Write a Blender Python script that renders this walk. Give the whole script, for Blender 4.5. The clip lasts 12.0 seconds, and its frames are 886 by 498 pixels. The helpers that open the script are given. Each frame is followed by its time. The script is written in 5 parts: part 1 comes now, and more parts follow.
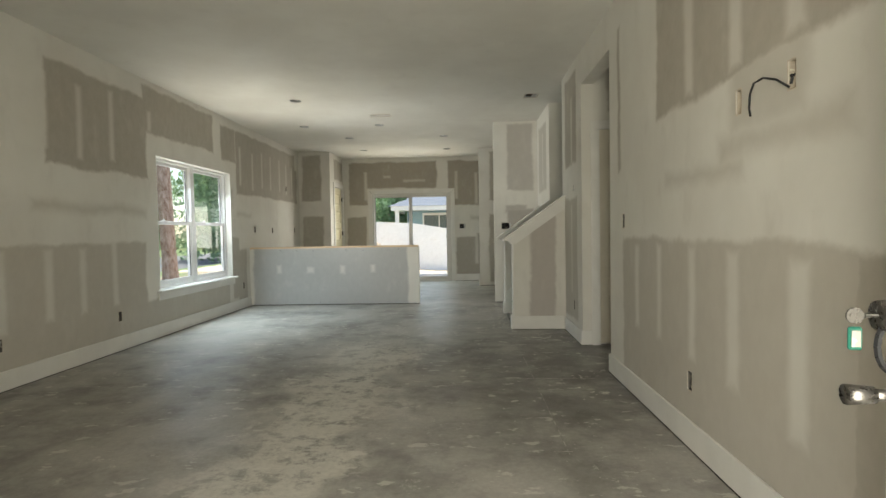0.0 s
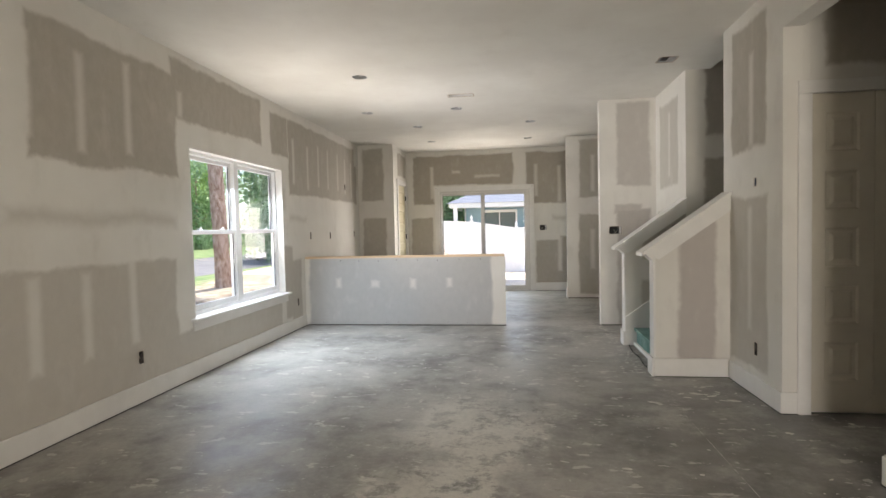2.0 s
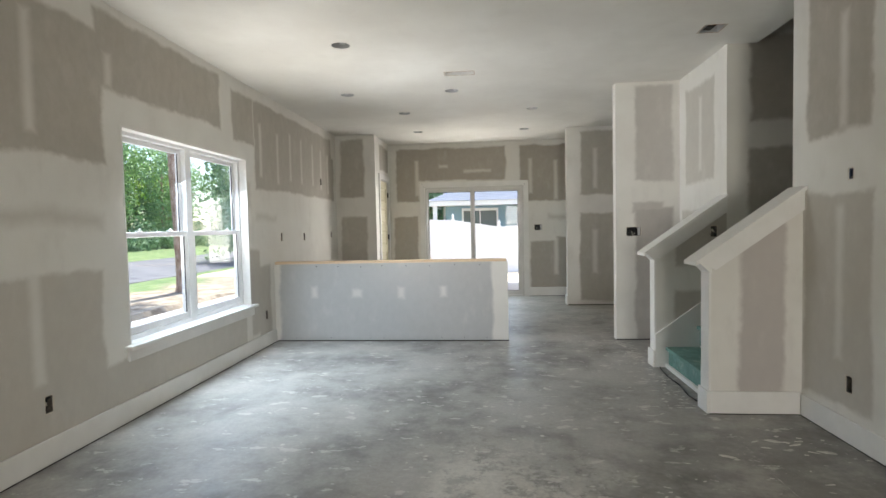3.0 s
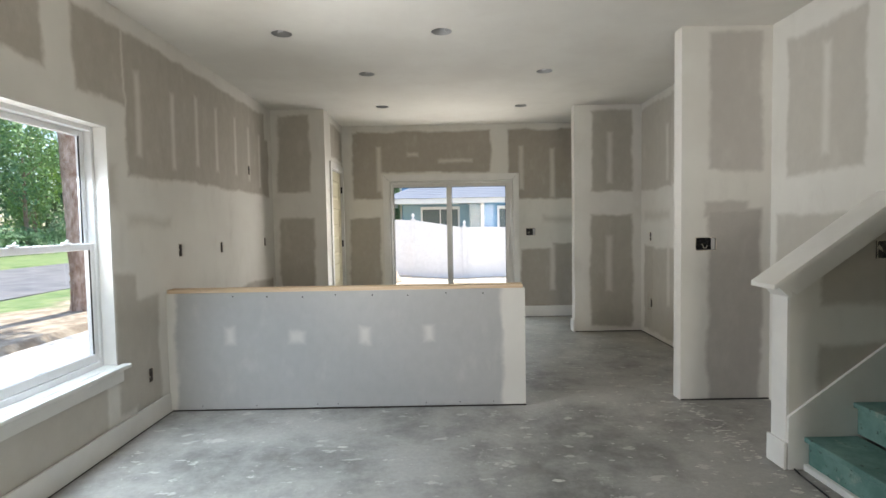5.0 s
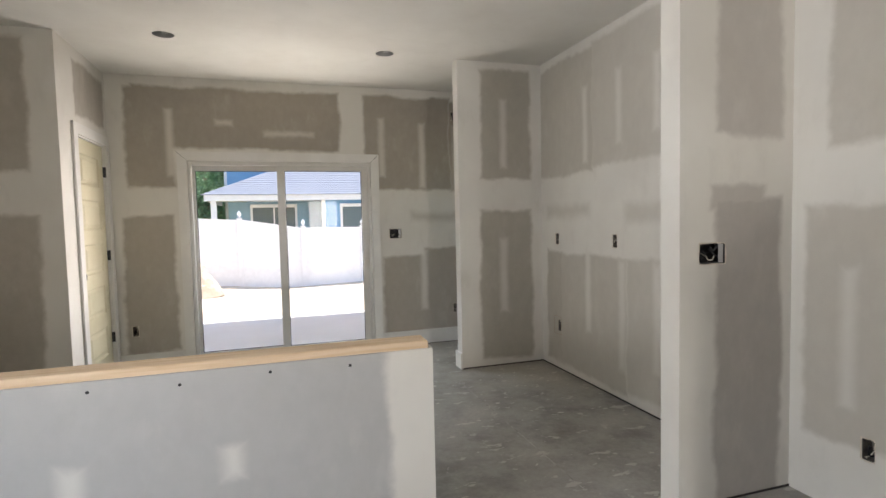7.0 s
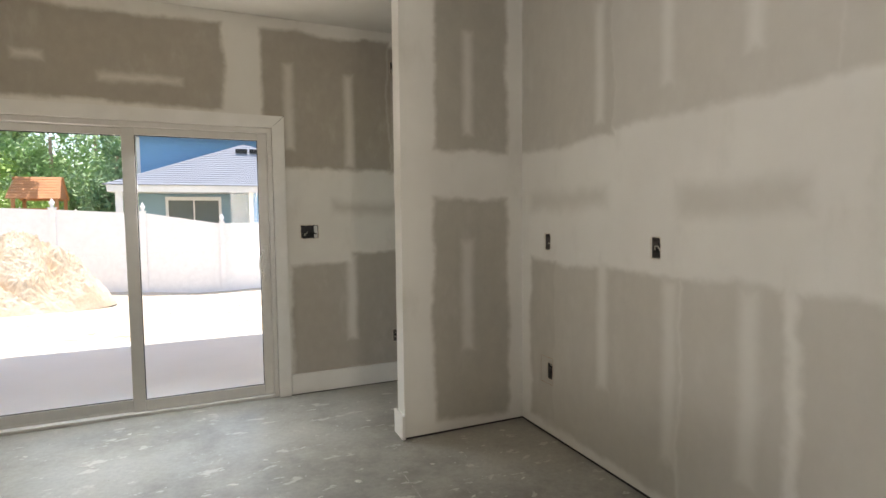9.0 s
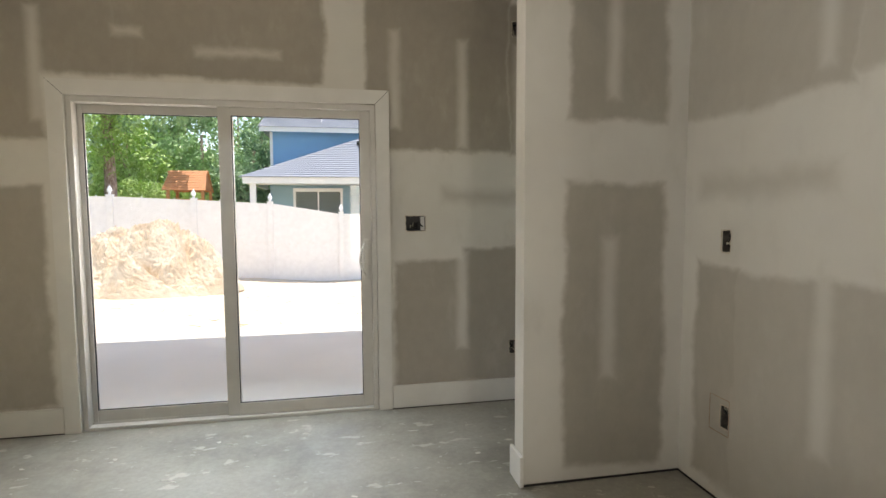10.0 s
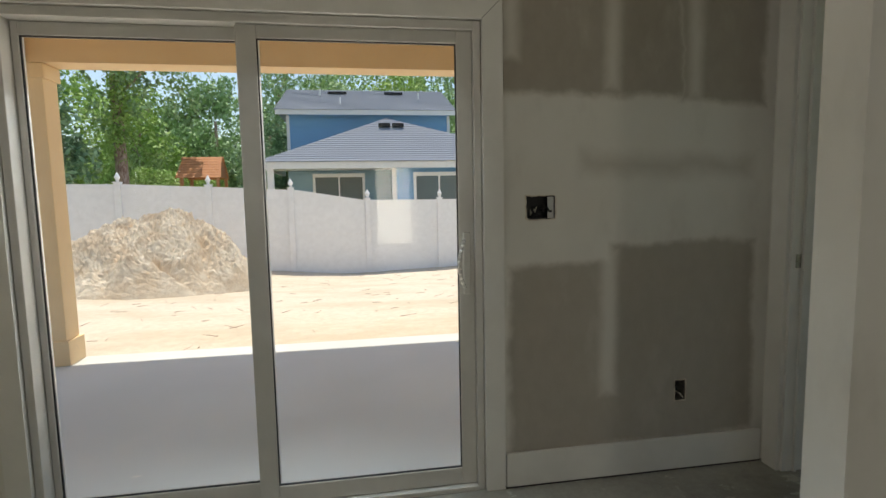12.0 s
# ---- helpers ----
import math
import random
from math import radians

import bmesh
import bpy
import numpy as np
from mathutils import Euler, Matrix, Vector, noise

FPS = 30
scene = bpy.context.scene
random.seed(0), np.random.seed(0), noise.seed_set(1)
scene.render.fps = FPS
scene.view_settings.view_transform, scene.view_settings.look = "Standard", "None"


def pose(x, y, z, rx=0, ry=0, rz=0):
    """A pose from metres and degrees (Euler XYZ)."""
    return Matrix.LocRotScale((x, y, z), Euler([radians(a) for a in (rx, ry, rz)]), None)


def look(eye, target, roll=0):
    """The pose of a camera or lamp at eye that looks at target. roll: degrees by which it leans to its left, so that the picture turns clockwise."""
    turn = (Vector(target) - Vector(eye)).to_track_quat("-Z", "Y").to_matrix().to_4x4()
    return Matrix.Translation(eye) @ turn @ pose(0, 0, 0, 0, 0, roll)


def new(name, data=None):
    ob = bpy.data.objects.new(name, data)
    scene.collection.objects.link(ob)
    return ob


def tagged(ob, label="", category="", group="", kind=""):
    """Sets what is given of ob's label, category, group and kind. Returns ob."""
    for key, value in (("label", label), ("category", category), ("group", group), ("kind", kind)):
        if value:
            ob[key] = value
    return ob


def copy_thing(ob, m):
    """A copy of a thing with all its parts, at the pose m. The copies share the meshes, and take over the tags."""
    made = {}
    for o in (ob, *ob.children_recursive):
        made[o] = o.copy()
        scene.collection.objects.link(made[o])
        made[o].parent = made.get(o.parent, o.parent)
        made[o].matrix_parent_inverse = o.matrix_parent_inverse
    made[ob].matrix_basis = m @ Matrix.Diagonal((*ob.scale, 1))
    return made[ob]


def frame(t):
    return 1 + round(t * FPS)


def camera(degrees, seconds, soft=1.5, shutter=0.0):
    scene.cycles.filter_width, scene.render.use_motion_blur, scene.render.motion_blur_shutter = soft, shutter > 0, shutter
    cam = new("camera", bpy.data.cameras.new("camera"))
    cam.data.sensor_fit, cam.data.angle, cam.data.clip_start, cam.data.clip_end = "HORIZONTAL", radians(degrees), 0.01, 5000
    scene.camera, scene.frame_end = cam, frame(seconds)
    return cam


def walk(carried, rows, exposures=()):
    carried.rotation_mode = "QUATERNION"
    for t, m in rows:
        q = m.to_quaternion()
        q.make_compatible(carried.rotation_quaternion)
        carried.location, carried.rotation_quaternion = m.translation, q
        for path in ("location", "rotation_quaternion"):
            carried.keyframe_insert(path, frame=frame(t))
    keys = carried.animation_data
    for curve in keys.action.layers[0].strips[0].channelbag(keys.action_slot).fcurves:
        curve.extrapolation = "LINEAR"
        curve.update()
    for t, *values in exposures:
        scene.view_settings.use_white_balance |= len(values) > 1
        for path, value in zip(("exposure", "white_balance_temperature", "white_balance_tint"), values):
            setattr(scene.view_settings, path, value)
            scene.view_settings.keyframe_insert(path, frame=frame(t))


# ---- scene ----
cam = camera(80.4, 12.0)
METRES, EYE, TILT, LEAN, TURN = 11.5, 1.5, 0.0, 0.0, 2.0
PATH = [
    (0, (0.13, 0.366, 1.091), (0.05, 2.364, 1.026), -1.0),
    (0.5, (0.012, 0.69, 1.103), (-0.148, 2.682, 1.037), -1.1),
    (1, (-0.125, 1.015, 1.135), (-0.339, 3.002, 1.07), -1.2),
    (1.5, (-0.244, 1.391, 1.194), (-0.496, 3.374, 1.128), -1.2),
    (2, (-0.438, 1.763, 1.232), (-0.71, 3.743, 1.155), -1.3),
    (2.5, (-0.599, 2.169, 1.249), (-0.845, 4.152, 1.167), -1.2),
    (3, (-0.756, 2.621, 1.265), (-0.933, 4.612, 1.179), -1.2),
    (3.2, (-0.812, 2.812, 1.257), (-0.963, 4.804, 1.175), -1.2),
    (4.8, (-1.148, 4.346, 1.354), (-1.17, 6.344, 1.255), -1.1),
    (5, (-1.166, 4.533, 1.35), (-1.161, 6.531, 1.254), -1.0),
    (5.5, (-1.205, 5.023, 1.368), (-1.102, 7.017, 1.269), -1.1),
    (6, (-1.222, 5.526, 1.356), (-0.979, 7.509, 1.254), -1.2),
    (6.5, (-1.188, 6.013, 1.367), (-0.77, 7.965, 1.252), -1.4),
    (7, (-1.098, 6.49, 1.348), (-0.499, 8.395, 1.238), -1.3),
    (7.5, (-0.969, 6.941, 1.348), (-0.218, 8.791, 1.236), -1.2),
    (7.7, (-0.911, 7.095, 1.332), (-0.099, 8.919, 1.222), -1.1),
    (9.3, (-0.459, 8.223, 1.313), (0.321, 10.06, 1.188), -0.3),
    (9.5, (-0.408, 8.357, 1.32), (0.272, 10.233, 1.188), -0.2),
    (10, (-0.367, 8.627, 1.301), (0.012, 10.586, 1.153), -0.3),
    (10.5, (-0.456, 8.895, 1.323), (-0.343, 10.884, 1.146), -0.3),
    (11, (-0.545, 9.2, 1.319), (-0.598, 11.189, 1.115), -0.6),
    (11.5, (-0.626, 9.543, 1.303), (-0.62, 11.531, 1.09), -0.9),
    (12, (-0.662, 9.89, 1.27), (-0.338, 11.854, 1.07), -1.1),
]
EXPO = [(0.0, 1.04, 7000, 4), (0.5, 1.26, 6700, 7), (2.0, 1.42, 6850, 14), (3.0, 1.37, 6450, 10), (5.0, 1.22, 6550, 10), (7.0, 1.32, 6700, 14), (9.5, 1.24, 7250, 13), (11.0, 0.75, 7300, 8), (12.0, 0.30, 7100, 7)]
walk(cam, [(t, look(eye, target, roll)) for t, eye, target, roll in PATH], EXPO)

# ---- light ----
world = bpy.data.worlds.new("sky")
scene.world = world
world.use_nodes = True
wn = world.node_tree.nodes
sky = wn.new("ShaderNodeTexSky")
sky.sky_type = "NISHITA"
sky.sun_disc = False
SUN_EL, SUN_AZ = 74.0, 354.0      # azimuth in degrees, clockwise from +y
sky.sun_elevation, sky.sun_rotation = radians(SUN_EL), radians(SUN_AZ)
wn["Background"].inputs[1].default_value = 0.15
world.node_tree.links.new(sky.outputs[0], wn["Background"].inputs[0])
sd = bpy.data.lights.new("sun", "SUN")
sd.energy, sd.angle, sd.color = 3.5, radians(0.5), (1.0, 0.96, 0.9)
sun = new("sun", sd)
to_sun = Vector((math.cos(radians(SUN_EL)) * math.sin(radians(SUN_AZ)), math.cos(radians(SUN_EL)) * math.cos(radians(SUN_AZ)), math.sin(radians(SUN_EL))))
sun.matrix_world = look(to_sun * 40, (0, 0, 0))


def opening_lamp(name, at, target, width, height, watts, spread, colour):
    """Stands in for the daylight that comes through an opening."""
    d = bpy.data.lights.new(name, "AREA")
    d.shape, d.size, d.size_y, d.energy, d.spread, d.color = "RECTANGLE", width, height, watts, radians(spread), colour
    o = new(name, d)
    o.matrix_world = look(at, (at[0] + target[0], at[1] + target[1], at[2] + target[2]))
    return o


WARM, COOL = (1.0, 0.95, 0.87), (0.70, 0.85, 1.0)
opening_lamp("entrance_daylight", (0.34, 0.2, 1.05), (0, 1, 0.12), 0.88, 2.0, 34, 180, WARM)
opening_lamp("window_ground_light", (-3.22, 6.85, 0.90), (0.45, 0, 0.89), 1.7, 0.5, 5, 104, WARM)
opening_lamp("window_sky_light", (-3.22, 6.85, 1.72), (0.45, 0, -0.89), 1.7, 0.4, 14, 104, COOL)
opening_lamp("window_side_light", (-3.20, 6.95, 1.46), (0.88, 0.38, 0.10), 0.9, 0.4, 7, 86, (0.95, 0.97, 1.0))
opening_lamp("slider_side_light", (-1.02, 12.04, 1.15), (-0.84, -0.54, 0.05), 0.9, 1.2, 3.6, 80, (1.0, 0.95, 0.9))
opening_lamp("slider_ground_light", (-1.02, 12.04, 0.75), (0, -0.45, 0.89), 1.6, 0.6, 4, 88, WARM)
opening_lamp("slider_sky_light", (-1.02, 12.04, 1.72), (0, -0.45, -0.89), 1.6, 0.4, 7.5, 100, COOL)


# ---- materials ----
class Mat:
    """A node material under construction."""

    def __init__(self, name, color=(0.5, 0.5, 0.5), rough=0.6, metal=0.0):
        self.m = bpy.data.materials.new(name)
        self.m.use_nodes = True
        self.n, self.l = self.m.node_tree.nodes, self.m.node_tree.links
        self.b = self.n["Principled BSDF"]
        self.b.inputs["Base Color"].default_value = (*color, 1)
        self.b.inputs["Roughness"].default_value = rough
        self.b.inputs["Metallic"].default_value = metal
        self.co = None

    def node(self, kind, **kw):
        nd = self.n.new(kind)
        for k, v in kw.items():
            setattr(nd, k, v)
        return nd

    def put(self, sock, v):
        if isinstance(v, bpy.types.NodeSocket):
            self.l.new(v, sock)
        elif isinstance(v, (tuple, list)) and len(v) == 3 and sock.type == "RGBA":
            sock.default_value = (*v, 1)
        else:
            sock.default_value = v

    def coords(self):
        if not self.co:
            self.co = self.node("ShaderNodeTexCoord").outputs["Object"]
        return self.co

    def math(self, op, a, b=0.0, clamp=False):
        nd = self.node("ShaderNodeMath", operation=op, use_clamp=clamp)
        self.put(nd.inputs[0], a)
        self.put(nd.inputs[1], b)
        return nd.outputs[0]

    def vec(self, op, a, b=(0, 0, 0)):
        nd = self.node("ShaderNodeVectorMath", operation=op)
        self.put(nd.inputs[0], a)
        self.put(nd.inputs[1], b)
        return nd.outputs[0]

    def noise(self, scale, detail=4, rough=0.55, stretch=None, color=False):
        nd = self.node("ShaderNodeTexNoise")
        co = self.coords()
        if stretch:
            co = self.vec("MULTIPLY", co, stretch)
        self.l.new(co, nd.inputs["Vector"])
        nd.inputs["Scale"].default_value = scale
        nd.inputs["Detail"].default_value = detail
        nd.inputs["Roughness"].default_value = rough
        return nd.outputs["Color" if color else "Fac"]

    def ramp(self, v, a, b, lo=0.0, hi=1.0):
        nd = self.node("ShaderNodeMapRange", interpolation_type="SMOOTHSTEP")
        self.put(nd.inputs[0], v)
        for i, x in enumerate((a, b, lo, hi)):
            nd.inputs[i + 1].default_value = x
        return nd.outputs[0]

    def mix(self, f, a, b):
        nd = self.node("ShaderNodeMix", data_type="RGBA")
        self.put(nd.inputs[0], f)
        self.put(nd.inputs[6], a)
        self.put(nd.inputs[7], b)
        return nd.outputs[2]

    def color(self, c):
        self.put(self.b.inputs["Base Color"], c)
        return self

    def rough(self, r):
        self.put(self.b.inputs["Roughness"], r)
        return self

    def bump(self, h, strength=0.3, dist=0.01):
        nd = self.node("ShaderNodeBump")
        self.put(nd.inputs["Height"], h)
        nd.inputs["Strength"].default_value = strength
        nd.inputs["Distance"].default_value = dist
        self.l.new(nd.outputs[0], self.b.inputs["Normal"])
        return self


def mottled(name, c1, c2, scale=6.0, rough=0.6, metal=0.0, bump=0.15, fine=120.0, stretch=None):
    m = Mat(name, c1, rough, metal)
    n = m.noise(scale, 6, 0.6, stretch)
    f = m.noise(fine, 3, 0.6, stretch)
    m.color(m.mix(m.ramp(n, 0.3, 0.7), c1, c2))
    m.rough(m.ramp(f, 0.2, 0.8, max(rough - 0.08, 0), min(rough + 0.08, 1)))
    if bump:
        m.bump(f, bump, 0.002)
    return m.m


MUD = (0.66, 0.635, 0.585)
MUD2 = (0.72, 0.70, 0.65)
PAPER = (0.40, 0.365, 0.315)
PAPER2 = (0.445, 0.41, 0.355)


def drywall(name, along="x", boards=(), streaks=(), smears=(), paper=PAPER, paper2=PAPER2, soft=0.024):
    """Joint compound with bare board showing: boards and streaks are (u, v, half width, half height[, strength]) in metres along the wall and up."""
    m = Mat(name, MUD, 0.85)
    sep = m.node("ShaderNodeSeparateXYZ")
    m.l.new(m.coords(), sep.inputs[0])
    half = (0.5, 0.5, 0.5)
    slow = m.vec("MULTIPLY", m.vec("SUBTRACT", m.noise(2.4, 3.5, 0.5, color=True), half), (0.11, 0.11, 0.11))
    ragged = m.vec("MULTIPLY", m.vec("SUBTRACT", m.noise(13.0, 4, 0.62, color=True), half), (0.045, 0.045, 0.045))
    com = m.node("ShaderNodeCombineXYZ")
    m.l.new(sep.outputs["X" if along == "x" else "Y"], com.inputs[0])
    m.l.new(sep.outputs["Z"], com.inputs[1])
    uv = m.vec("ADD", com.outputs[0], m.vec("ADD", slow, ragged))

    def rect(r, edge):
        d = m.vec("SUBTRACT", m.vec("ABSOLUTE", m.vec("SUBTRACT", uv, (r[0], r[1], 0))), (r[2], r[3], 0))
        s = m.node("ShaderNodeSeparateXYZ")
        m.l.new(d, s.inputs[0])
        v = m.ramp(m.math("MAXIMUM", s.outputs[0], s.outputs[1]), -edge, edge, 1.0, 0.0)
        return m.math("MULTIPLY", v, r[4]) if len(r) > 4 else v

    mask = None
    for r in boards:
        v = rect(r, soft)
        mask = v if mask is None else m.math("MAXIMUM", mask, v)
    for r in smears:
        v = m.math("MULTIPLY", rect(r, 0.055), 0.52)
        mask = v if mask is None else m.math("MAXIMUM", mask, v)
    uv = m.vec("ADD", com.outputs[0], m.vec("ADD", m.vec("MULTIPLY", slow, (0.3, 0.8, 0)), m.vec("MULTIPLY", ragged, (0.5, 1.0, 0))))
    for r in streaks:
        v = m.math("SUBTRACT", 1.0, m.math("MULTIPLY", rect(r, 0.03), 0.68))
        mask = v if mask is None else m.math("MULTIPLY", mask, v)
    big = m.ramp(m.noise(1.7, 4), 0.3, 0.7)
    strokes = m.noise(3.2, 5, 0.6, (1.7, 1.7, 0.8))
    fine = m.noise(160.0, 2)
    mid = m.noise(14.0, 5, 0.6, (1, 1, 0.75))
    white = m.mix(big, MUD, MUD2)
    thin = m.math("MULTIPLY", m.ramp(strokes, 0.52, 0.78), 0.22)
    tan = m.mix(m.ramp(mid, 0.2, 0.8), paper, paper2)
    if mask is None:
        m.color(m.mix(m.math("MULTIPLY", thin, 0.45), white, tan))
    else:
        film = m.math("MULTIPLY", m.ramp(strokes, 0.46, 0.26), 0.16)
        mask = m.math("MULTIPLY", mask, m.math("SUBTRACT", 1.0, film))
        m.color(m.mix(m.math("MAXIMUM", mask, thin), white, tan))
    m.rough(m.ramp(strokes, 0.3, 0.7, 0.80, 0.93))
    m.bump(m.math("ADD", m.math("MULTIPLY", strokes, 1.2), m.math("ADD", m.math("MULTIPLY", mid, 0.6), m.math("MULTIPLY", fine, 0.16))), 0.14, 0.004)
    return m.m


def slab_mat(name):
    m = Mat(name, (0.5, 0.5, 0.5), 0.55)
    base = m.mix(m.ramp(m.noise(0.8, 5), 0.35, 0.65), (0.60, 0.615, 0.605), (0.665, 0.68, 0.67))
    spots = m.ramp(m.noise(9.0, 3, 0.5, (1, 2, 1)), 0.72, 0.75)
    m.color(m.mix(spots, base, (0.80, 0.78, 0.74)))
    m.bump(m.noise(60, 4, 0.7), 0.15, 0.003)
    return m.m


def concrete(name, dusty=True):
    m = Mat(name, (0.3, 0.3, 0.3), 0.6)
    cloud = m.ramp(m.noise(1.1, 7, 0.66), 0.36, 0.64)
    base = m.mix(cloud, (0.168, 0.158, 0.143), (0.40, 0.38, 0.345))
    mottle = m.ramp(m.noise(5.5, 7, 0.68), 0.38, 0.66)
    base = m.mix(m.math("MULTIPLY", mottle, 0.55), base, (0.40, 0.385, 0.355))
    if dusty:
        sep = m.node("ShaderNodeSeparateXYZ")
        m.l.new(m.vec("ADD", m.coords(), m.vec("MULTIPLY", m.vec("SUBTRACT", m.noise(1.6, 5, 0.6, color=True), (0.5, 0.5, 0.5)), (1.3, 1.6, 0))), sep.inputs[0])
        dx = m.math("ABSOLUTE", m.math("SUBTRACT", m.math("ADD", sep.outputs[0], m.math("MULTIPLY", sep.outputs[1], -0.03)), -0.86))
        track = m.math("MULTIPLY", m.ramp(dx, 0.16, 0.52, 1.0, 0.0), m.ramp(sep.outputs[1], 4.9, 5.9, 1.0, 0.0))
        broken = m.ramp(m.noise(7.0, 9, 0.78), 0.40, 0.53)
        base = m.mix(m.math("MULTIPLY", m.math("MULTIPLY", track, broken), 0.92), base, (0.60, 0.575, 0.515))
        worn = m.math("MULTIPLY", m.ramp(sep.outputs[0], -0.2, 0.5), m.ramp(m.math("ABSOLUTE", m.math("SUBTRACT", sep.outputs[1], 4.5)), 0.7, 1.8, 1.0, 0.0))
        base = m.mix(m.math("MULTIPLY", m.math("MULTIPLY", worn, m.ramp(m.noise(2.4, 7, 0.7), 0.34, 0.56)), 0.6), base, (0.085, 0.08, 0.075))
        # slab mixed towards a yellowish grey at the sliding door's end
        yard = m.ramp(sep.outputs[1], 9.0, 11.0)
        base = m.mix(m.math("MULTIPLY", yard, 0.35), base, (0.36, 0.34, 0.27))
    spots = m.ramp(m.noise(5.5, 6, 0.62, (1.0, 1.9, 1)), 0.61, 0.635)
    grit = m.ramp(m.noise(34.0, 6, 0.75), 0.35, 0.65)
    base = m.mix(m.math("MULTIPLY", grit, 0.2), base, (0.10, 0.10, 0.10))
    smear = m.math("MULTIPLY", m.ramp(m.noise(2.6, 9, 0.72, (1.5, 1, 1)), 0.60, 0.66), m.ramp(m.noise(17.0, 6, 0.7), 0.44, 0.56))
    spots = m.math("MAXIMUM", spots, m.math("MULTIPLY", smear, 0.85))
    crumbs = m.ramp(m.noise(24.0, 4, 0.6), 0.67, 0.70)
    tone = m.mix(m.math("MULTIPLY", m.math("MAXIMUM", spots, crumbs), 0.6), base, (0.58, 0.56, 0.51))
    m.color(tone)
    m.rough(m.ramp(m.noise(3.0, 5), 0.3, 0.7, 0.33, 0.52))
    m.bump(m.math("ADD", m.noise(70, 4, 0.7), m.math("MULTIPLY", spots, 0.25)), 0.18, 0.003)
    return m.m


def verge_mat(name):
    m = Mat(name, (0.3, 0.3, 0.2), 0.95)
    sep = m.node("ShaderNodeSeparateXYZ")
    m.l.new(m.vec("ADD", m.coords(), m.vec("MULTIPLY", m.vec("SUBTRACT", m.noise(0.7, 5, 0.6, color=True), (0.5, 0.5, 0.5)), (4.0, 4.0, 0))), sep.inputs[0])
    green = m.mix(m.ramp(m.noise(2.2, 6, 0.65), 0.35, 0.65), (0.10, 0.18, 0.06), (0.22, 0.28, 0.12))
    straw = m.mix(m.ramp(m.noise(3.5, 7, 0.7), 0.4, 0.6), (0.25, 0.20, 0.145), (0.44, 0.38, 0.29))
    m.color(m.mix(m.ramp(sep.outputs[0], -9.4, -8.4), green, straw))
    m.bump(m.noise(22, 5, 0.7), 0.7, 0.02)
    return m.m


def earth(name, light, tan, scale, lumps, drag=(0.45, 1.3, 1.0)):
    """Sandy soil: sun-bleached crust over damper tan patches."""
    m = Mat(name, light, 0.95)
    patch = m.ramp(m.noise(scale, 7, 0.68, drag), 0.42, 0.62)
    speck = m.ramp(m.noise(scale * 11, 5, 0.7), 0.40, 0.66)
    m.color(m.mix(m.math("MULTIPLY", speck, 0.45), m.mix(patch, light, tan), tuple(v * 0.84 for v in tan)))
    m.bump(m.math("ADD", m.noise(scale * 5, 6, 0.72), m.math("MULTIPLY", m.noise(scale * 24, 3, 0.7), 0.35)), 1.0, lumps)
    return m.m


def board_mat(name):
    """Green sheathing board, scuffed pale and splashed with dark grime."""
    m = Mat(name, (0.1, 0.2, 0.17), 0.75)
    base = m.mix(m.ramp(m.noise(5.0, 6, 0.65), 0.35, 0.65), (0.085, 0.185, 0.165), (0.17, 0.29, 0.255))
    base = m.mix(m.math("MULTIPLY", m.ramp(m.noise(7.0, 8, 0.75), 0.54, 0.64), 0.6), base, (0.34, 0.38, 0.33))
    m.color(m.mix(m.math("MULTIPLY", m.ramp(m.noise(26.0, 6, 0.72), 0.60, 0.66), 0.75), base, (0.035, 0.05, 0.045)))
    m.bump(m.noise(50, 4, 0.7), 0.3, 0.002)
    return m.m


def glass(name, tint=(1, 1, 1)):
    m = Mat(name, tint, 0.0)
    m.b.inputs["Transmission Weight"].default_value = 1.0
    m.b.inputs["IOR"].default_value = 1.27
    return m.m


def plain(name, c, rough=0.5, metal=0.0):
    return mottled(name, c, tuple(min(1, v * 0.93) for v in c), 9.0, rough, metal, 0.08)


